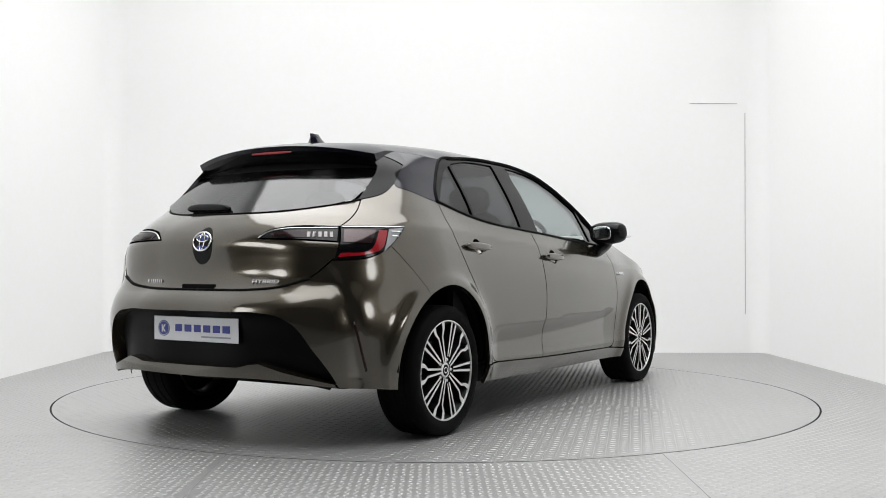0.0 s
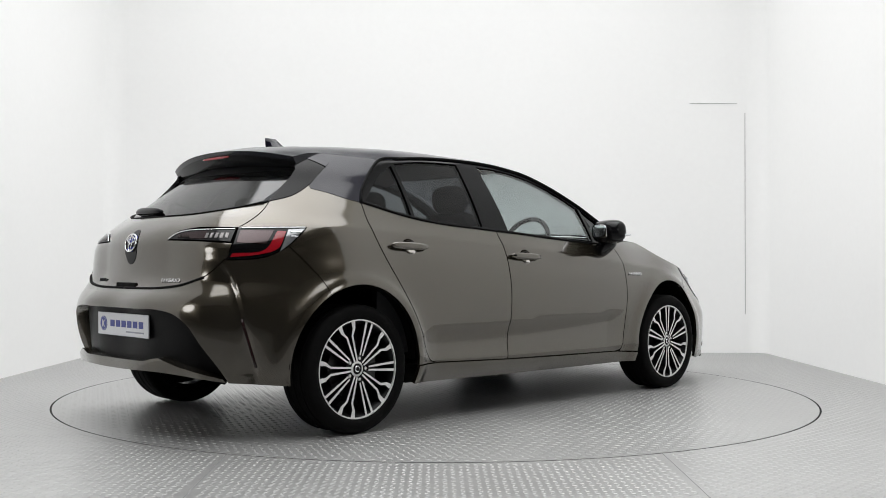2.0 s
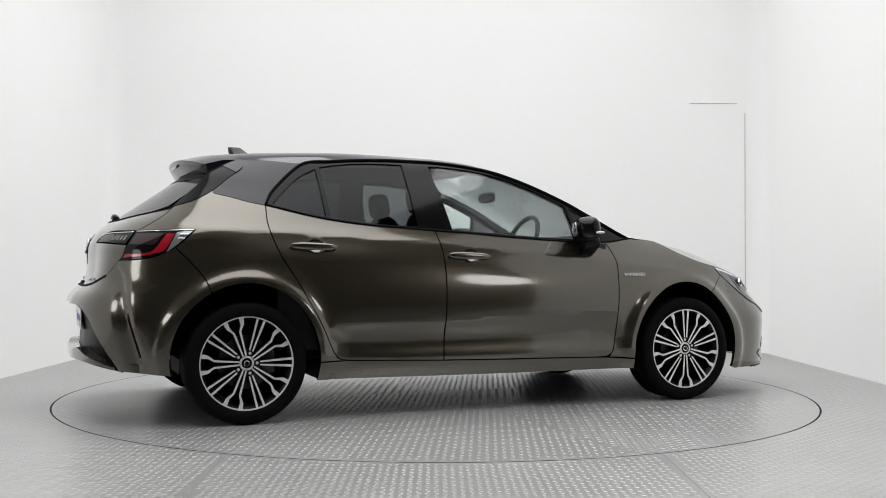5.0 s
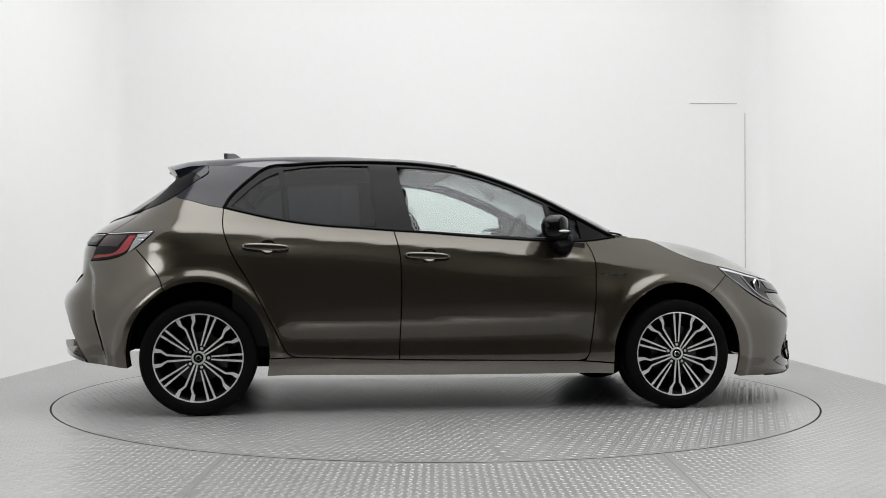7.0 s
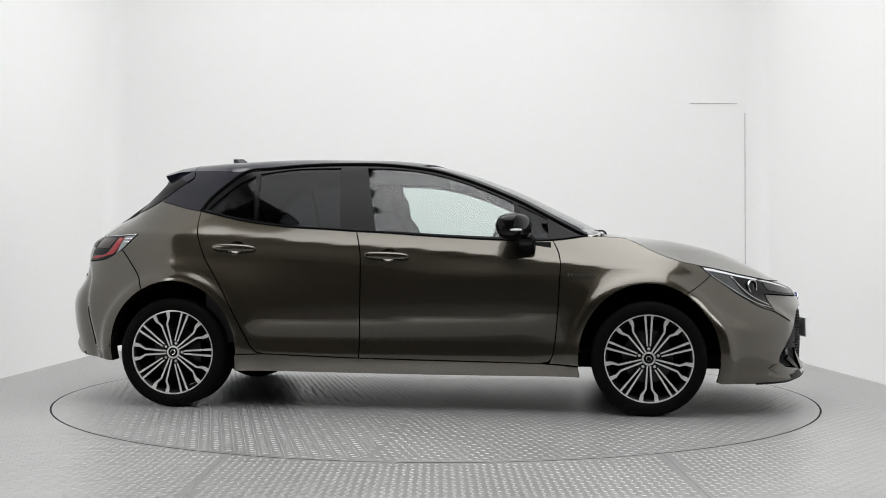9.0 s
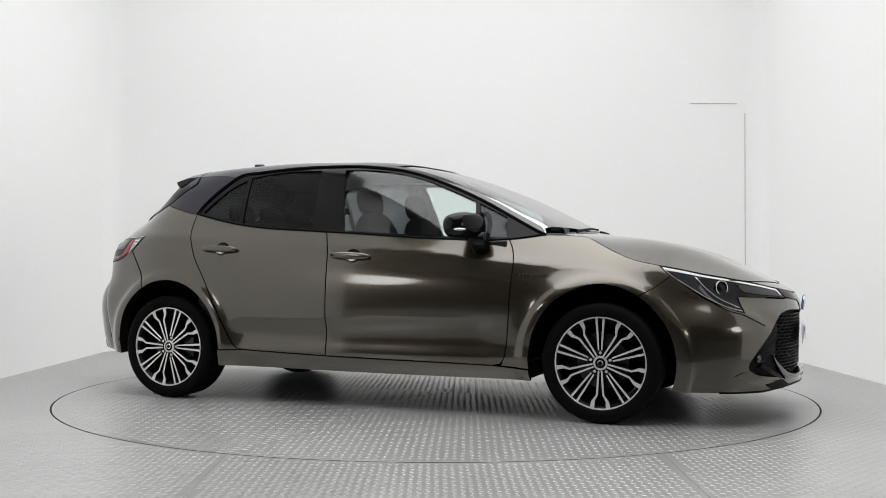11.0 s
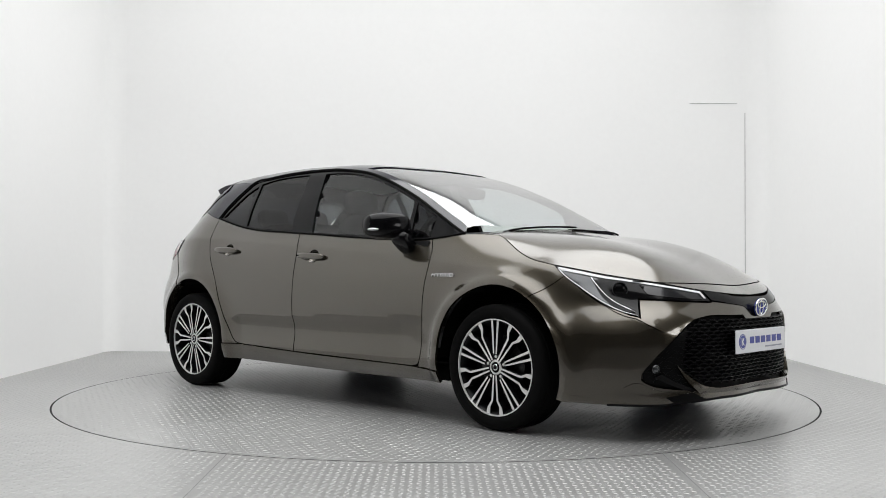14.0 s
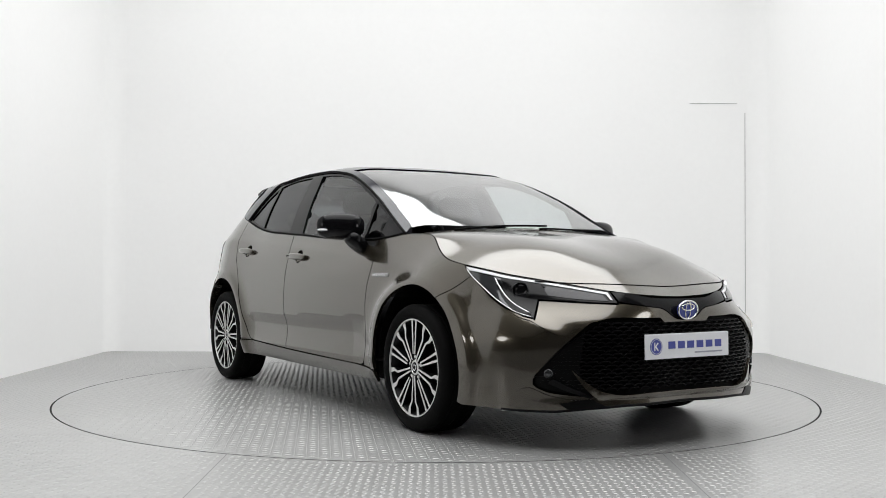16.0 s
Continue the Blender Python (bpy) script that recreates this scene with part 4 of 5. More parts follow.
HEAD = [(.06, edge_y(.06) - .055), (.13, .40), (.17, .2), (.185, 0.0)]
head_half = path(*HEAD)
a_in = [(x, edge_y(x) - .055) for x in np.arange(.06, .96, .04)]
ws_low = path((.965, edge_y(.965) - .05), (1.03, .52), (1.075, .28), (1.09, 0.0))
roof_out = [(x, edge_y(x)) for x in np.arange(-1.31, 1.0, .04)] + [(.998, edge_y(.998))]
black = loop([(q[0], q[1]) for q in roof_out], [(.965, edge_y(.965) - .05)], a_in[::-1], head_half, [(q[0], -q[1]) for q in head_half[::-1]], [(q[0], -q[1]) for q in a_in], [(.965, -(edge_y(.965) - .05))], [(q[0], -q[1]) for q in roof_out[::-1]], path((-1.31, -edge_y(-1.31)), (-1.36, -.3), (-1.37, 0), (-1.36, .3), (-1.31, edge_y(-1.31))))
panel("roof", black, BLACK_PAINT, car, lift_roof, "gloss black roof with front pillars", step=0.04, gap=.001, deep=.03)
ws = loop(a_in, ws_low, [(q[0], -q[1]) for q in ws_low[::-1]], [(q[0], -q[1]) for q in a_in[::-1]], [(q[0], -q[1]) for q in head_half], head_half[::-1])
g = panel("windscreen", ws, SCREEN, car, lambda x, y: lift_roof(x, y) - np.array([0, 0, .006]), "clear raked windscreen", step=0.05, gap=-.004, deep=.001)
g.visible_shadow = False
bm = bmesh.new()
box(bm, 1.0, 1.13, -.66, .66, .90, .955)
part("cowl", bm, TRIM, car, "black plastic windscreen cowl")
wm = [tuple(lift_roof(np.array(x), np.array(y)) + np.array([.025, 0, -.008])) for x, y in path((1.085, -.50), (1.075, -.2), (1.065, .12))]
sweep("wiper", wm, .006, SEAL, car, label="black front wiper")
wm = [tuple(lift_roof(np.array(x), np.array(y)) + np.array([.025, 0, -.010])) for x, y in path((1.095, .05), (1.078, .35), (1.035, .60))]
sweep("wiper", wm, .006, SEAL, car, label="black front wiper")

# ---- rear ----
hatch = mirrored(rear_half(path(*GLASS_LOW[::-1]) + path(*HATCH_TAIL) + path((-1.944, .970), (-2.22, .964), (-2.30, .949), (-2.356, .914)) + path((-2.356, .914), (-2.15, .908), (-1.958, .898)) + path((-1.955, .895), (-1.968, .840)) + path(*HATCH_LOW)))
tg = panel("tailgate", hatch, PAINT, car, tail(), "bronze-grey tailgate", step=0.026)
gl_half = rear_half(path((U_R, 1.034), (-2.55, 1.036), (-2.243, 1.044), (-1.941, 1.074), (-1.790, 1.100)) + path((-1.79, 1.100), (-1.69, 1.175), (-1.60, 1.245), (-1.575, 1.275), (-1.60, 1.295)) + path((-1.60, 1.295), (-1.95, 1.318), (-2.3, 1.33), (U_R, 1.335)))
BACK_CURVE = np.polyfit([1.03, 1.08, 1.17, 1.275, 1.36], [-1.928, -1.842, -1.722, -1.577, -1.452], 2)


def back_glass(off):
    """Lift for the rear window: one even sheet, raked and bowed across."""
    def lift(q, z):
        p = tail()(q, z)
        return np.stack([np.polyval(BACK_CURVE, z) + .40 * p[..., 1] ** 2 - off, p[..., 1], p[..., 2]], -1)
    return lift


g = panel("rear_window", mirrored(gl_half), BACKLIGHT, car, back_glass(-.005), "dark tinted rear window", step=0.03, gap=0, deep=.001)
g.visible_shadow = False
band = mirrored(rear_half(path((U_R, 1.262), (-2.3, 1.262), (-1.9, 1.262), (-1.66, 1.262), (-1.60, 1.258)) + path((-1.60, 1.258), (-1.575, 1.275), (-1.60, 1.295)) + path((-1.60, 1.295), (-1.95, 1.318), (-2.3, 1.33), (U_R, 1.335))))
panel("glass_band", band, TRIM, g, back_glass(-.001), "black band along the top of the rear window", step=0.03, gap=0, deep=.002)
for sg in (-1, 1):
    fin = loop(path(*HATCH_SIDE), path((-1.771, 1.100), (-1.79, 1.102)), path((-1.79, 1.100), (-1.69, 1.178), (-1.60, 1.248), (-1.575, 1.278), (-1.60, 1.295)), path((-1.60, 1.295), (-1.50, 1.33), (-1.36, 1.362)))
    panel("tailgate_fin", fin, GLOSS_BLACK, tg, side(sg, .004), "gloss black side fin of the tailgate", step=0.018, gap=.002)
for sg in (-1, 1):
    cheek = loop(path((-1.37, 1.362), (-1.31, 1.357)), path((-1.31, 1.357), (-1.296, 1.325), (-1.352, 1.283)), path((-1.352, 1.283), (-1.43, 1.312), (-1.50, 1.332)), path((-1.50, 1.332), (-1.37, 1.362)))
    panel("spoiler_cheek", cheek, BLACK_PAINT, tg, side(sg, .008), "gloss black side of the spoiler", step=0.015, gap=.002)
sw = np.array(path((-1.775, 1.098), *GLASS_LOW[1:]))
for sg in (-1, 1):
    sweep("glass_seal", [tuple(p * np.array([1, -sg, 1])) for p in skin(sw[:, 0], sw[:, 1], .0)], .005, SEAL, tg)

# spoiler: a shaped board between the roof's rear edge and its trailing edge
top_n, sp = 25, []
for k in range(top_n):
    y = -.565 + 1.13 * k / (top_n - 1)
    a = abs(y) / .565
    x0 = -1.355 + .045 * a ** 2
    x1 = -1.585 + .095 * a ** 2.4
    z0 = float(roof_z(np.array(x0), np.array(y)))
    z1 = 1.382 - .055 * a ** 2.2
    sp.append([(x0, y, z0 + .002), ((x0 + x1) / 2, y, (z0 + z1) / 2 + .010), (x1, y, z1), (x1 + .012, y, z1 - .020), (x1 + .05, y * .98, z1 - .075), (x0 - .04, y * .97, z0 - .125 + .01 * a)])
n = len(sp[0])
faces = [(i * n + j, i * n + (j + 1) % n, (i + 1) * n + (j + 1) % n, (i + 1) * n + j) for i in range(top_n - 1) for j in range(n)]
faces += [tuple(range(n))[::-1], tuple((top_n - 1) * n + j for j in range(n))]
me = mesh_of("spoiler", [p for r in sp for p in r], faces, smooth=False)
spl = part_mesh("spoiler", me, BLACK_PAINT, tg, "gloss black roof spoiler")
me.materials.append(GLOSS_BLACK)
for i, pg in enumerate(me.polygons):
    pg.use_smooth = True
    if i < (top_n - 1) * n and i % n >= 3:
        pg.material_index = 1
bm = bmesh.new()
bm.from_mesh(me)
for e in bm.edges:
    if len(e.link_faces) == 2 and e.calc_face_angle(0) > radians(35):
        e.smooth = False
bm.to_mesh(me)
bm.free()
part("brake_light", lump(bmesh.new(), .008, .13, .007, pose(-1.572, 0, 1.352, 0, 0, 0), 3), RED, spl, "red high-level brake light", smooth=True)
# shark fin
bm = bmesh.new()
rows = []
for k in range(9):
    t = k / 8
    zz = 1.422 + .066 * t
    xa, xb, w = -1.07 - .13 * t ** .7, -1.262 - .006 * t, .034 * (1 - t) ** .8 + .006
    rows.append([bm.verts.new(p) for p in ((xa, 0, zz), (xa - .04, -w * .8, zz), (xb + .02, -w, zz), (xb, 0, zz), (xb + .02, w, zz), (xa - .04, w * .8, zz))])
for a, b in zip(rows, rows[1:]):
    for k in range(6):
        bm.faces.new((a[k], a[(k + 1) % 6], b[(k + 1) % 6], b[k]))
bm.faces.new(rows[-1])
part("antenna_fin", bm, BLACK_PAINT, car, "black shark-fin aerial", smooth=True, angle=50)
# rear wiper
part("rear_wiper", lump(bmesh.new(), .024, .15, .022, pose(-1.886, .11, 1.064, 2, 30, -3), 2.6), GLOSS_BLACK, tg, "black rear wiper arm", smooth=True, angle=80)
# rear bumper
RB_EDGE = [(U_R, .592), (-2.48, .592), (-2.30, .590), (-2.212, .574), (-2.149, .535), (-2.079, .441), (-1.990, .318), (-1.960, .268)]
rb = mirrored(rear_half(path(*HATCH_LOW[::-1]) + path((-1.975, .835), (-1.984, .818)) + path(*TAIL_OUT_LOW[:1:-1]) + path(*SEAM_R) + arch(-1.32, 118, 187)[1:] + path((-1.69, .250), (-1.960, .268)) + path(*RB_EDGE[::-1])))
panel("rear_bumper", rb, PAINT, car, tail(.004), "bronze-grey rear bumper", step=0.016, deep=.06)
LIP = [(-1.980, .290), (-2.194, .342), (-2.305, .376), (-2.355, .370), (-2.41, .357), (U_R, .355)]
LIP_EDGE = sum((path(p, q) for p, q in zip(LIP, LIP[1:])), [])
LIP_BACK = sum((path(p, q) for p, q in zip(LIP[::-1], LIP[-2::-1])), [])
panel("bumper_insert", mirrored(rear_half(path(*RB_EDGE[:7]) + path((-1.990, .318), (-1.980, .290)) + LIP_EDGE)), TRIM, car, tail(-.06), "black plastic rear bumper insert", step=0.026, gap=-.035, deep=.002)
panel("lower_lip", mirrored(rear_half(LIP_BACK + path((-1.980, .290), (-1.967, .270)) + path((-1.967, .270), (-2.2, .300), (U_R, .304)))), PAINT, car, tail(.006), "bronze-grey lower bumper strip", step=0.026, deep=.06)
for sg in (-1, 1):
    mir = np.array([1, -sg, 1])
    sweep("rear_reflector", [tuple(p * mir) for p in skin(np.linspace(-1.903, -1.842, 8), np.linspace(.556, .340, 8), .006)], .0055, DARK_RED, car, label="thin dark red rear reflector")

us = np.array(path(*HATCH_LOW[2:]))
for sg in (-1, 1):
    sweep("tailgate_gap", [tuple(p * np.array([1, -sg, 1])) for p in skin(us[:, 0], us[:, 1] - .004, .002)], .0075, SEAL, tg, label="dark gap under the tailgate")
part("tailgate_grip", soft(box(bmesh.new(), -2.066, -2.03, -.100, .100, .680, .712), .006), SEAL, tg, "black grip recess of the tailgate")

# ---- number plates ----


def plate(m, label):
    """White show plate with a blue disc, a row of bars for the lettering and a small grey bar below."""
    p = part("number_plate", soft(box(bmesh.new(), -.26, .26, -.003, .003, -.055, .055), .002, 1), WHITE_PLATE, car, label)
    p.matrix_basis = m
    bm = lathe(bmesh.new(), [(0, -.0045), (.036, -.0045), (.036, -.003)], 40)
    bm.transform(pose(-.195, 0, 0))
    d = part("blue_disc", bm, INK, p, "blue disc")
    bm = lathe(bmesh.new(), [(.0305, -.0052), (.0325, -.0052)], 40)
    bm.transform(pose(-.195, 0, 0))
    part("disc_ring", bm, WHITE_PLATE, d)
    bm = box(bmesh.new(), -.208, -.202, -.0055, -.005, -.018, .018)
    box(bm, -.012, .012, -.0056, -.005, -.0032, .0032, pose(-.193, 0, .008, 0, -48, 0))
    box(bm, -.012, .012, -.0057, -.005, -.0032, .0032, pose(-.193, 0, -.008, 0, 48, 0))
    part("disc_mark", bm, WHITE_PLATE, d)
    for k in range(6):
        x = -.122 + .058 * k
        bm = box(bmesh.new(), x, x + .042, -.0046, -.0032, -.012, .020)
        part("lettering_bar", bm, INK, p)
    part("small_bar", box(bmesh.new(), .04, .215, -.0046, -.0032, -.036, -.029), GREY_INK, p)
    return p


plate(pose(2.268, 0, .446, -1, 0, 90), "white front show plate with blue disc and bars")
plate(pose(-2.078, 0, .508, 1, 0, -90), "white rear show plate with blue disc and bars")


# ---- emblems and badges ----
def emblem(m, w, h, back):
    e = part("emblem", lump(bmesh.new(), w, .006, h, m, 2.0, 32, 10), BLUE, car, "chrome-ringed blue oval emblem", smooth=True, angle=80)
    def oval(cx, cz_, rx, rz, th):
        line = [m @ Vector((cx + rx * math.cos(2 * math.pi * k / 40), -.007, cz_ + rz * math.sin(2 * math.pi * k / 40))) for k in range(41)]
        sweep("chrome_ring", line, th, CHROME, e)
    oval(0, 0, w * .95, h * .95, .0045)
    oval(0, h * .30, w * .62, h * .34, .0035)
    oval(0, 0, w * .25, h * .90, .0035)
    return e


emblem(pose(2.263, 0, .604, 6, 0, 90), .062, .043, None)
emblem(pose(-2.033, 0, .903, -13, 0, -90), .056, .046, None)
panel("emblem_recess", [(.072 * math.cos(a * math.pi / 16), .885 + .085 * math.sin(a * math.pi / 16)) for a in range(32)], GLOSS_BLACK, tg, tail(.002), "black oval camera recess", step=.02, gap=0, deep=.003)


def words(text, height, m, material, label):
    cu = bpy.data.curves.new("badge_text", "FONT")
    cu.body, cu.size, cu.extrude = text, height * 1.38, .0015
    tmp = bpy.data.objects.new("badge_text", cu)
    me = bpy.data.meshes.new_from_object(tmp)
    bpy.data.objects.remove(tmp)
    b = part_mesh("badge", me, material, car, label)
    b.matrix_basis = m
    return b


def on_skin(lift, a0, a1, z, off=.004):
    """A frame for lettering that runs from a0 to a1 along the skin."""
    p0, p1 = (Vector(lift(np.array(a), np.array(z))) for a in (a0, a1))
    x = (p1 - p0).normalized()
    up = Vector(lift(np.array((a0 + a1) / 2), np.array(z + .01))) - Vector(lift(np.array((a0 + a1) / 2), np.array(z)))
    n = x.cross(up).normalized()
    up = n.cross(x)
    return Matrix((x, up, n)).transposed().to_4x4(), p0 + n * off


for lift_, a0, a1, z_, hh, lb in ((side(-1), .888, 1.02, .741, .020, "front wing"), (side(1), 1.02, .888, .741, .020, "front wing"), (tail(), -.345, -.50, .716, .019, "tailgate")):
    rot, at = on_skin(lift_, a0, a1, z_)
    words("HYBRID", hh, Matrix.Translation(at) @ rot @ Matrix.Diagonal((1.55, 1, 1, 1)), CHROME, "chrome badge lettering on the " + lb)
for k in range(7):
    c = tail(.003)(np.array(.40 - .017 * k), np.array(.722))
    part("badge_bar", box(bmesh.new(), -.006, .006, -.002, .002, -.008, .008, Matrix.Translation(c) @ pose(0, 0, 0, 0, 0, -108)), CHROME, tg)

# ---- underbody, wheel housings, inner skin ----
bm = bmesh.new()
box(bm, -1.60, 1.75, -.48, .48, .22, .30)
box(bm, -.92, .92, -.76, .76, .20, .29)
part("underbody", bm, SEAL, car, "black underbody")
for sx in (-1.32, 1.32):
    for sg in (-1, 1):
        bm = bmesh.new()
        rows = []
        for k in range(25):
            a = radians(3 + 174 * k / 24)
            rows.append([bm.verts.new((sx + .385 * math.cos(a), sg * y, HUBZ + .412 * math.sin(a))) for y in (.850, .50)])
        for a, b in zip(rows, rows[1:]):
            bm.faces.new((a[0], b[0], b[1], a[1]))
        bm.faces.new([r[1] for r in rows])
        part("wheel_housing", bm, SEAL, car, "black wheel-arch liner")


def inner(u0, u1, z0, z1, sg):
    v, t = fill([(u0, z0), (u1, z0), (u1, z1), (u0, z1)], .06)
    p = side(sg, -.032)(v[:, 0], v[:, 1])
    part_mesh("inner_panel", mesh_of("inner_panel", p, t), SEAL, car)


for sg in (-1, 1):
    inner(-.93, .93, .22, .91, sg)
    inner(U_R, -1.72, .60, .99, sg)
    inner(1.71, U_F, .20, .60, sg)
    inner(-1.75, -.9, .73, 1.0, sg)
    inner(.9, 1.72, .72, .76, sg)

# ---- cabin ----
bm = bmesh.new()
lump(bm, .22, .66, .13, pose(.86, 0, .86), 4)
part("dashboard", bm, DASH, car, "dark dashboard", smooth=True)
part("cabin_floor", box(bmesh.new(), -1.55, .85, -.70, .70, .30, .36), FABRIC, car)
part("door_card", box(bmesh.new(), -1.15, .80, -.80, -.765, .36, .93), DASH, car)
part("door_card", box(bmesh.new(), -1.15, .80, .765, .80, .36, .93), DASH, car)
part("parcel_shelf", box(bmesh.new(), -1.80, -1.10, -.58, .58, .97, .99), DASH, car)


def seat(x, y):
    s = part("seat", lump(bmesh.new(), .25, .24, .10, pose(x + .05, y, .50, 0, -6, 0), 3.5), FABRIC, car, "dark fabric seat", smooth=True, angle=80)
    part("backrest", lump(bmesh.new(), .085, .235, .33, pose(x - .24, y, .80, 0, -14, 0), 3), FABRIC, s, smooth=True, angle=80)
    part("headrest", lump(bmesh.new(), .05, .13, .085, pose(x - .335, y, 1.185, 0, -10, 0), 2.8), FABRIC, s, smooth=True, angle=80)


seat(.12, -.36)
seat(.12, .36)
bench = part("rear_bench", lump(bmesh.new(), .25, .62, .10, pose(-.72, 0, .52, 0, -5, 0), 4), FABRIC, car, "dark fabric rear bench", smooth=True, angle=80)
part("backrest", lump(bmesh.new(), .08, .60, .30, pose(-1.02, 0, .80, 0, -18, 0), 4), FABRIC, bench, smooth=True, angle=80)
for y in (-.36, 0, .36):
    part("headrest", lump(bmesh.new(), .045, .12, .07, pose(-1.13, y, 1.12, 0, -12, 0), 2.8), FABRIC, bench, smooth=True, angle=80)
m = pose(.46, -.36, .93, 0, -66, 0)
stw = sweep("steering_wheel", [m @ Vector((.185 * math.cos(2 * math.pi * k / 36), .185 * math.sin(2 * math.pi * k / 36), 0)) for k in range(37)], .015, DASH, car, sides=10, label="black steering wheel")
bm = lump(bmesh.new(), .06, .075, .025, m, 3)
box(bm, -.02, .02, -.18, .18, -.008, .008, m)
part("wheel_hub", bm, DASH, stw, smooth=True)
part("rear_view_mirror", lump(bmesh.new(), .015, .12, .035, pose(.40, 0, 1.24), 3), GLOSS_BLACK, car, smooth=True)
v, t = fill([(q[0] * .985, q[1] * .93) for q in loop([(x, edge_y(x)) for x in np.arange(-1.28, .1, .06)], path((.1, .5), (.14, 0), (.1, -.5)), [(x, -edge_y(x)) for x in np.arange(.08, -1.28, -.06)])], .08)
p = lift_roof(v[:, 0], v[:, 1]) - np.array([0, 0, .035])
part_mesh("headlining", mesh_of("headlining", p, t), LINING, car, "light grey headlining")

# ---- wheels ----
WHEEL = {}


def poly_bar(outline, y0, y1, face_in=.0):
    """A flat bar in the wheel's plane: outline of (x, z), front at y0, back at y1."""
    bm = bmesh.new()
    f = [bm.verts.new((x, y0, z)) for x, z in outline]
    b = [bm.verts.new((x, y1, z)) for x, z in outline]
    bm.faces.new(f)
    n = len(outline)
    for k in range(n):
        bm.faces.new((f[k], b[k], b[(k + 1) % n], f[(k + 1) % n]))
    return bm


def spoke(kind, sgn):
    if kind == "straight":
        mid = [(.066, .0078), (.230, .0185)]
        wid = [.0037, .0062]
    else:
        mid = [(.038, .0075), (.162, .0165), (.192, .0365), (.2300, .0420)]
        wid = [.0040, .0054, .0085, .0125]
    a = [(r, sgn * (o + w)) for (r, o), w in zip(mid, wid)]
    b = [(r, sgn * (o - w)) for (r, o), w in zip(mid, wid)]
    return a + b[::-1]


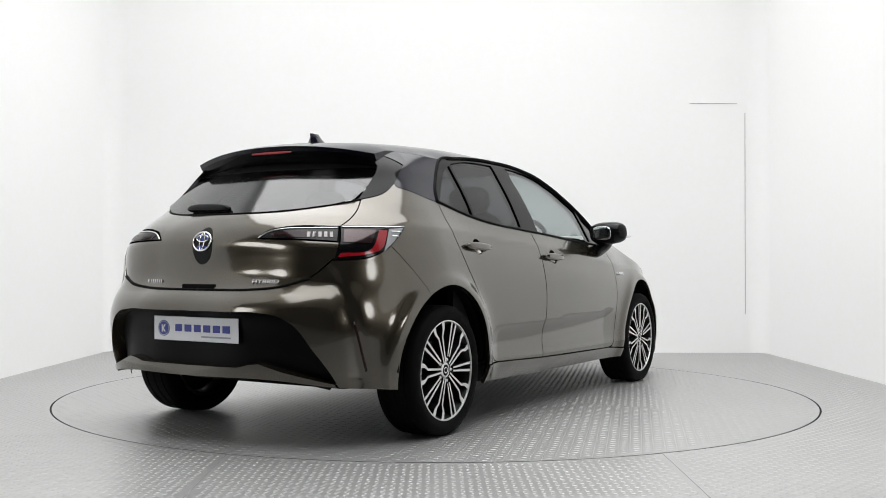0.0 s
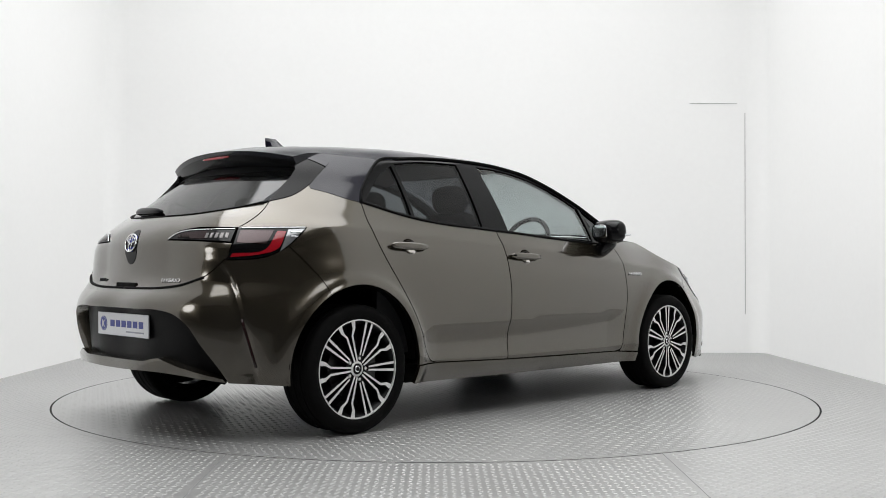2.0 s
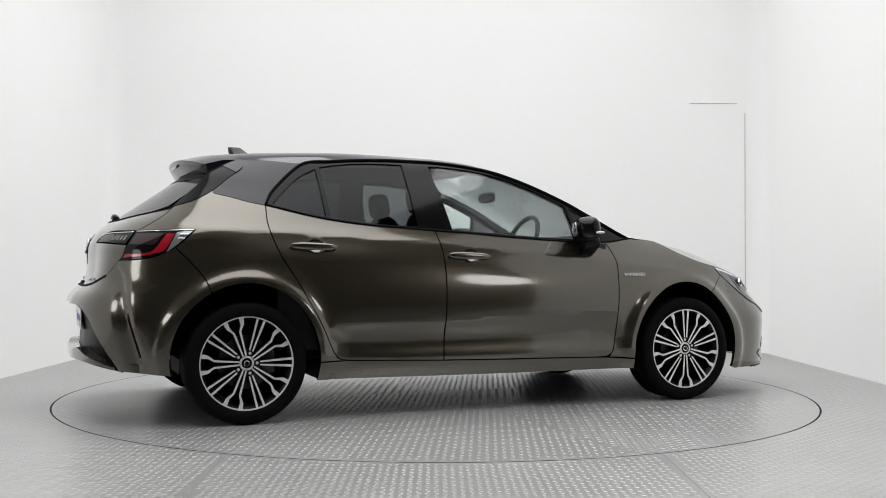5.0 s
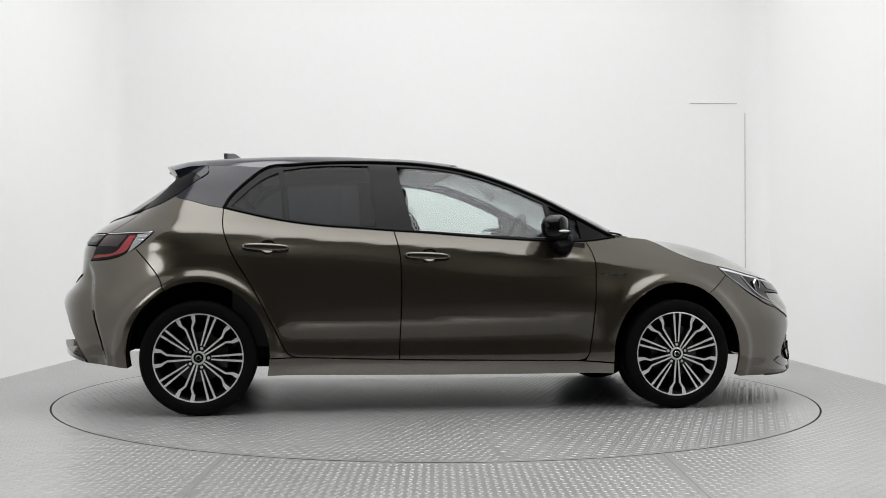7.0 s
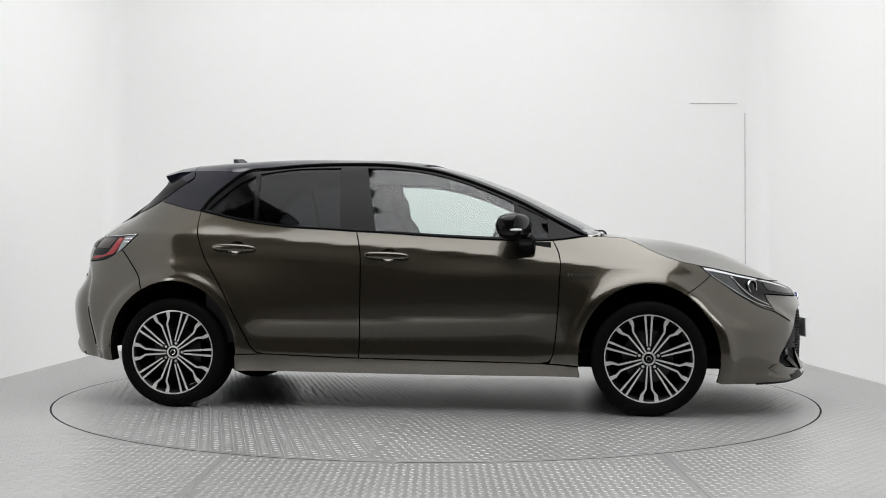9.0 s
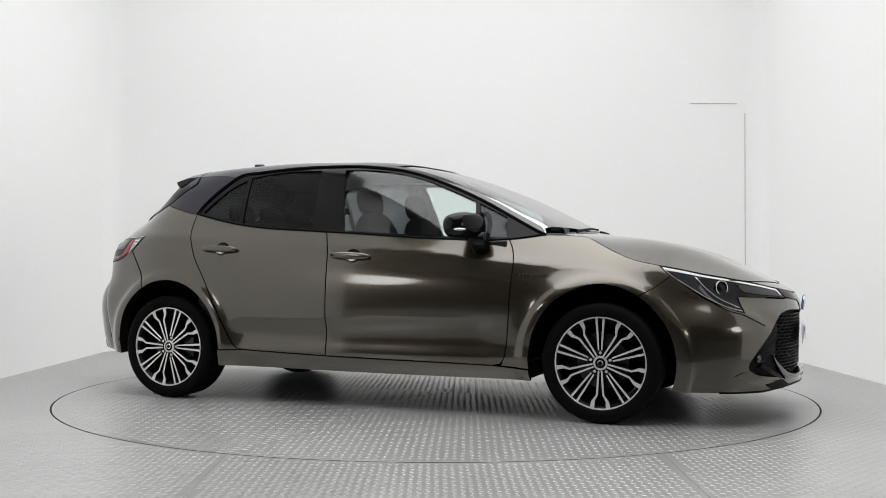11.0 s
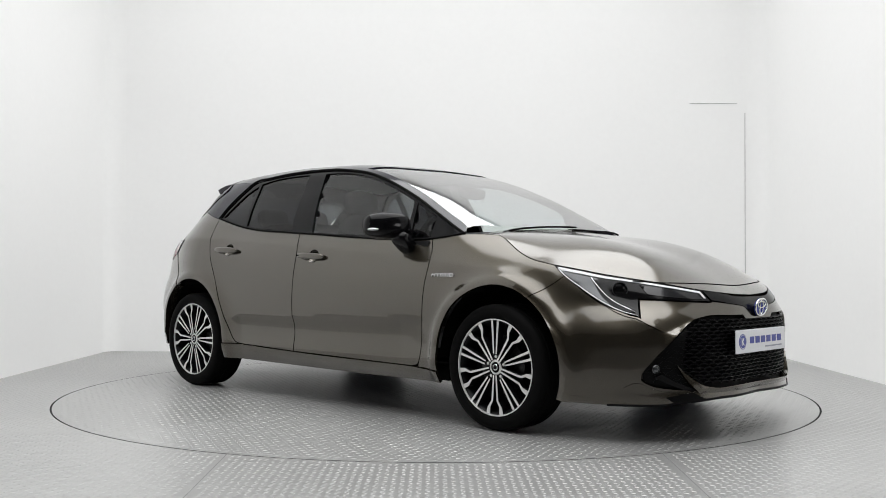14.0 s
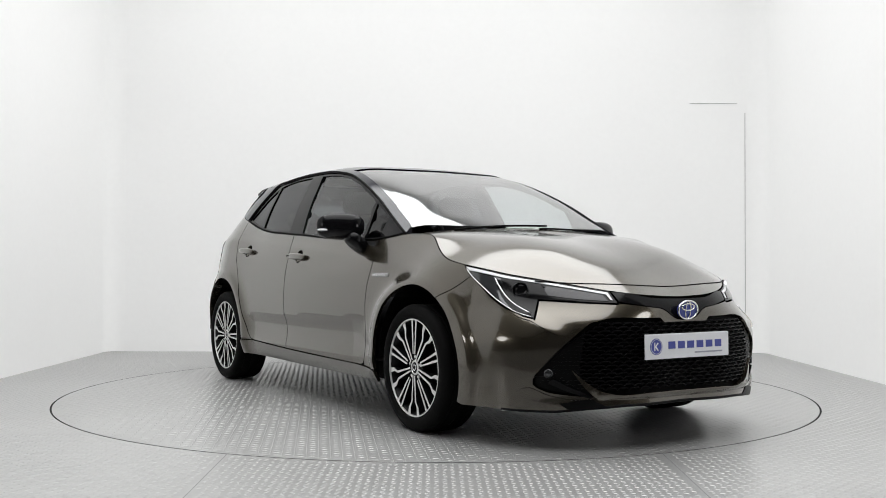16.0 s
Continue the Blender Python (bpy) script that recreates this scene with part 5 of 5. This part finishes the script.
def wheel(x, y, turn, spin):
    w = new("wheel")
    w.parent = car
    w.matrix_basis = pose(x, y, HUBZ, 0, 0, turn) @ pose(0, 0, 0, 0, spin, 0)
    def add(key, name, make, material, label="", smooth=True, parent=w, m=None):
        if key not in WHEEL:
            ob = part(name, make(), material, parent, label, smooth=smooth, angle=35)
            WHEEL[key] = ob.data
        else:
            ob = part_mesh(name, WHEEL[key], material, parent, label)
        if m is not None:
            ob.matrix_basis = m
        return ob
    tagged(w, "black tyre on a machined multi-spoke alloy wheel")
    add("tyre", "tyre", lambda: lathe(bmesh.new(), [(.232, -.098), (.240, -.105), (.262, -.111), (.283, -.109), (.298, -.101), (.3055, -.088), (.3058, -.06), (.3015, -.057), (.3015, -.051), (.306, -.048), (.306, -.006), (.302, -.003), (.302, .003), (.306, .006), (.306, .048), (.3015, .051), (.3015, .057), (.3058, .06), (.3055, .088), (.298, .101), (.283, .109), (.262, .111), (.240, .105), (.232, .098)], 96), TYRE, "black rubber tyre")
    add("barrel", "rim_barrel", lambda: lathe(bmesh.new(), [(.234, -.099), (.222, -.090), (.208, -.05), (.205, .09), (.228, .105)], 72), DARK_ALLOY, "dark wheel barrel")
    add("lip", "rim_lip", lambda: lathe(bmesh.new(), [(.2365, -.096), (.2365, -.1015), (.2305, -.1025), (.2285, -.096), (.2285, -.088)], 96), ALLOY, "machined rim lip")
    add("disc", "brake_disc", lambda: lathe(bmesh.new(), [(.05, -.035), (.135, -.035), (.135, -.015), (.05, -.015)], 48), STEEL, "steel brake disc")
    add("back", "hub_back", lambda: lathe(bmesh.new(), [(0, .0), (.20, .0), (.20, .02)], 40), SEAL)
    add("hub", "hub", lambda: lathe(bmesh.new(), [(.0, -.088), (.030, -.088), (.044, -.090), (.064, -.085), (.070, -.07), (.070, -.03)], 48), DARK_ALLOY, "dark wheel hub")
    add("cap", "hub_cap", lambda: lathe(bmesh.new(), [(.0, -.094), (.018, -.094), (.025, -.0925), (.0265, -.088)], 32), GLOSS_BLACK, "black hub cap")
    add("capring", "cap_ring", lambda: lathe(bmesh.new(), [(.0255, -.089), (.028, -.0945), (.034, -.093), (.038, -.088)], 40), ALLOY)
    add("capmark", "cap_mark", lambda: lathe(bmesh.new(), [(.011, -.0945), (.0145, -.0952), (.0155, -.094)], 24), CHROME)
    for k in range(5):
        add("nut", "lug_nut", lambda: lathe(bmesh.new(), [(.0, -.092), (.006, -.092), (.0085, -.0885), (.0095, -.078)], 12), ALLOY, m=pose(0, 0, 0, 0, 72 * k, 0) @ pose(.052, 0, 0))
        for sgn in (-1, 1):
            for kind, da in (("straight", 0), ("forked", 36)):
                mm = pose(0, 0, 0, 0, 72 * k + da, 0)
                sp_ = add(kind + str(sgn) + "b", "spoke", lambda kd=kind, s_=sgn: poly_bar([(r, o * 1.0) for r, o in spoke(kd, s_)], -.0945, -.055), DARK_ALLOY, "dark-sided alloy spoke", smooth=False, m=mm)
                add(kind + str(sgn) + "f", "spoke_face", lambda kd=kind, s_=sgn: poly_bar([(r, o) for r, o in spoke(kd, s_)], -.0965, -.0947), ALLOY, "machined silver spoke face", smooth=False, parent=sp_)
    add("caliper", "brake_caliper", lambda: soft(box(bmesh.new(), .075, .15, -.05, .02, -.06, .06), .01), STEEL)
    return w


for x, spin_r in ((-AXLE, 0), (AXLE, -90)):
    wheel(x, -.768, 0, spin_r)
    wheel(x, .768, 180, spin_r)

# ---- what moves ----
T0, SPIN = 58.629, -7.3139
OFFSET = pose(-.0681, -.0355, 0.0022)


def motions():
    rows = [2.0 * k for k in range(9)]
    walk(turntable, [(t, pose(0, 0, 0, 0, 0, T0 + SPIN * t)) for t in rows])
    walk(car, [(t, pose(0, 0, 0, 0, 0, T0 + SPIN * t) @ OFFSET) for t in rows])


motions()
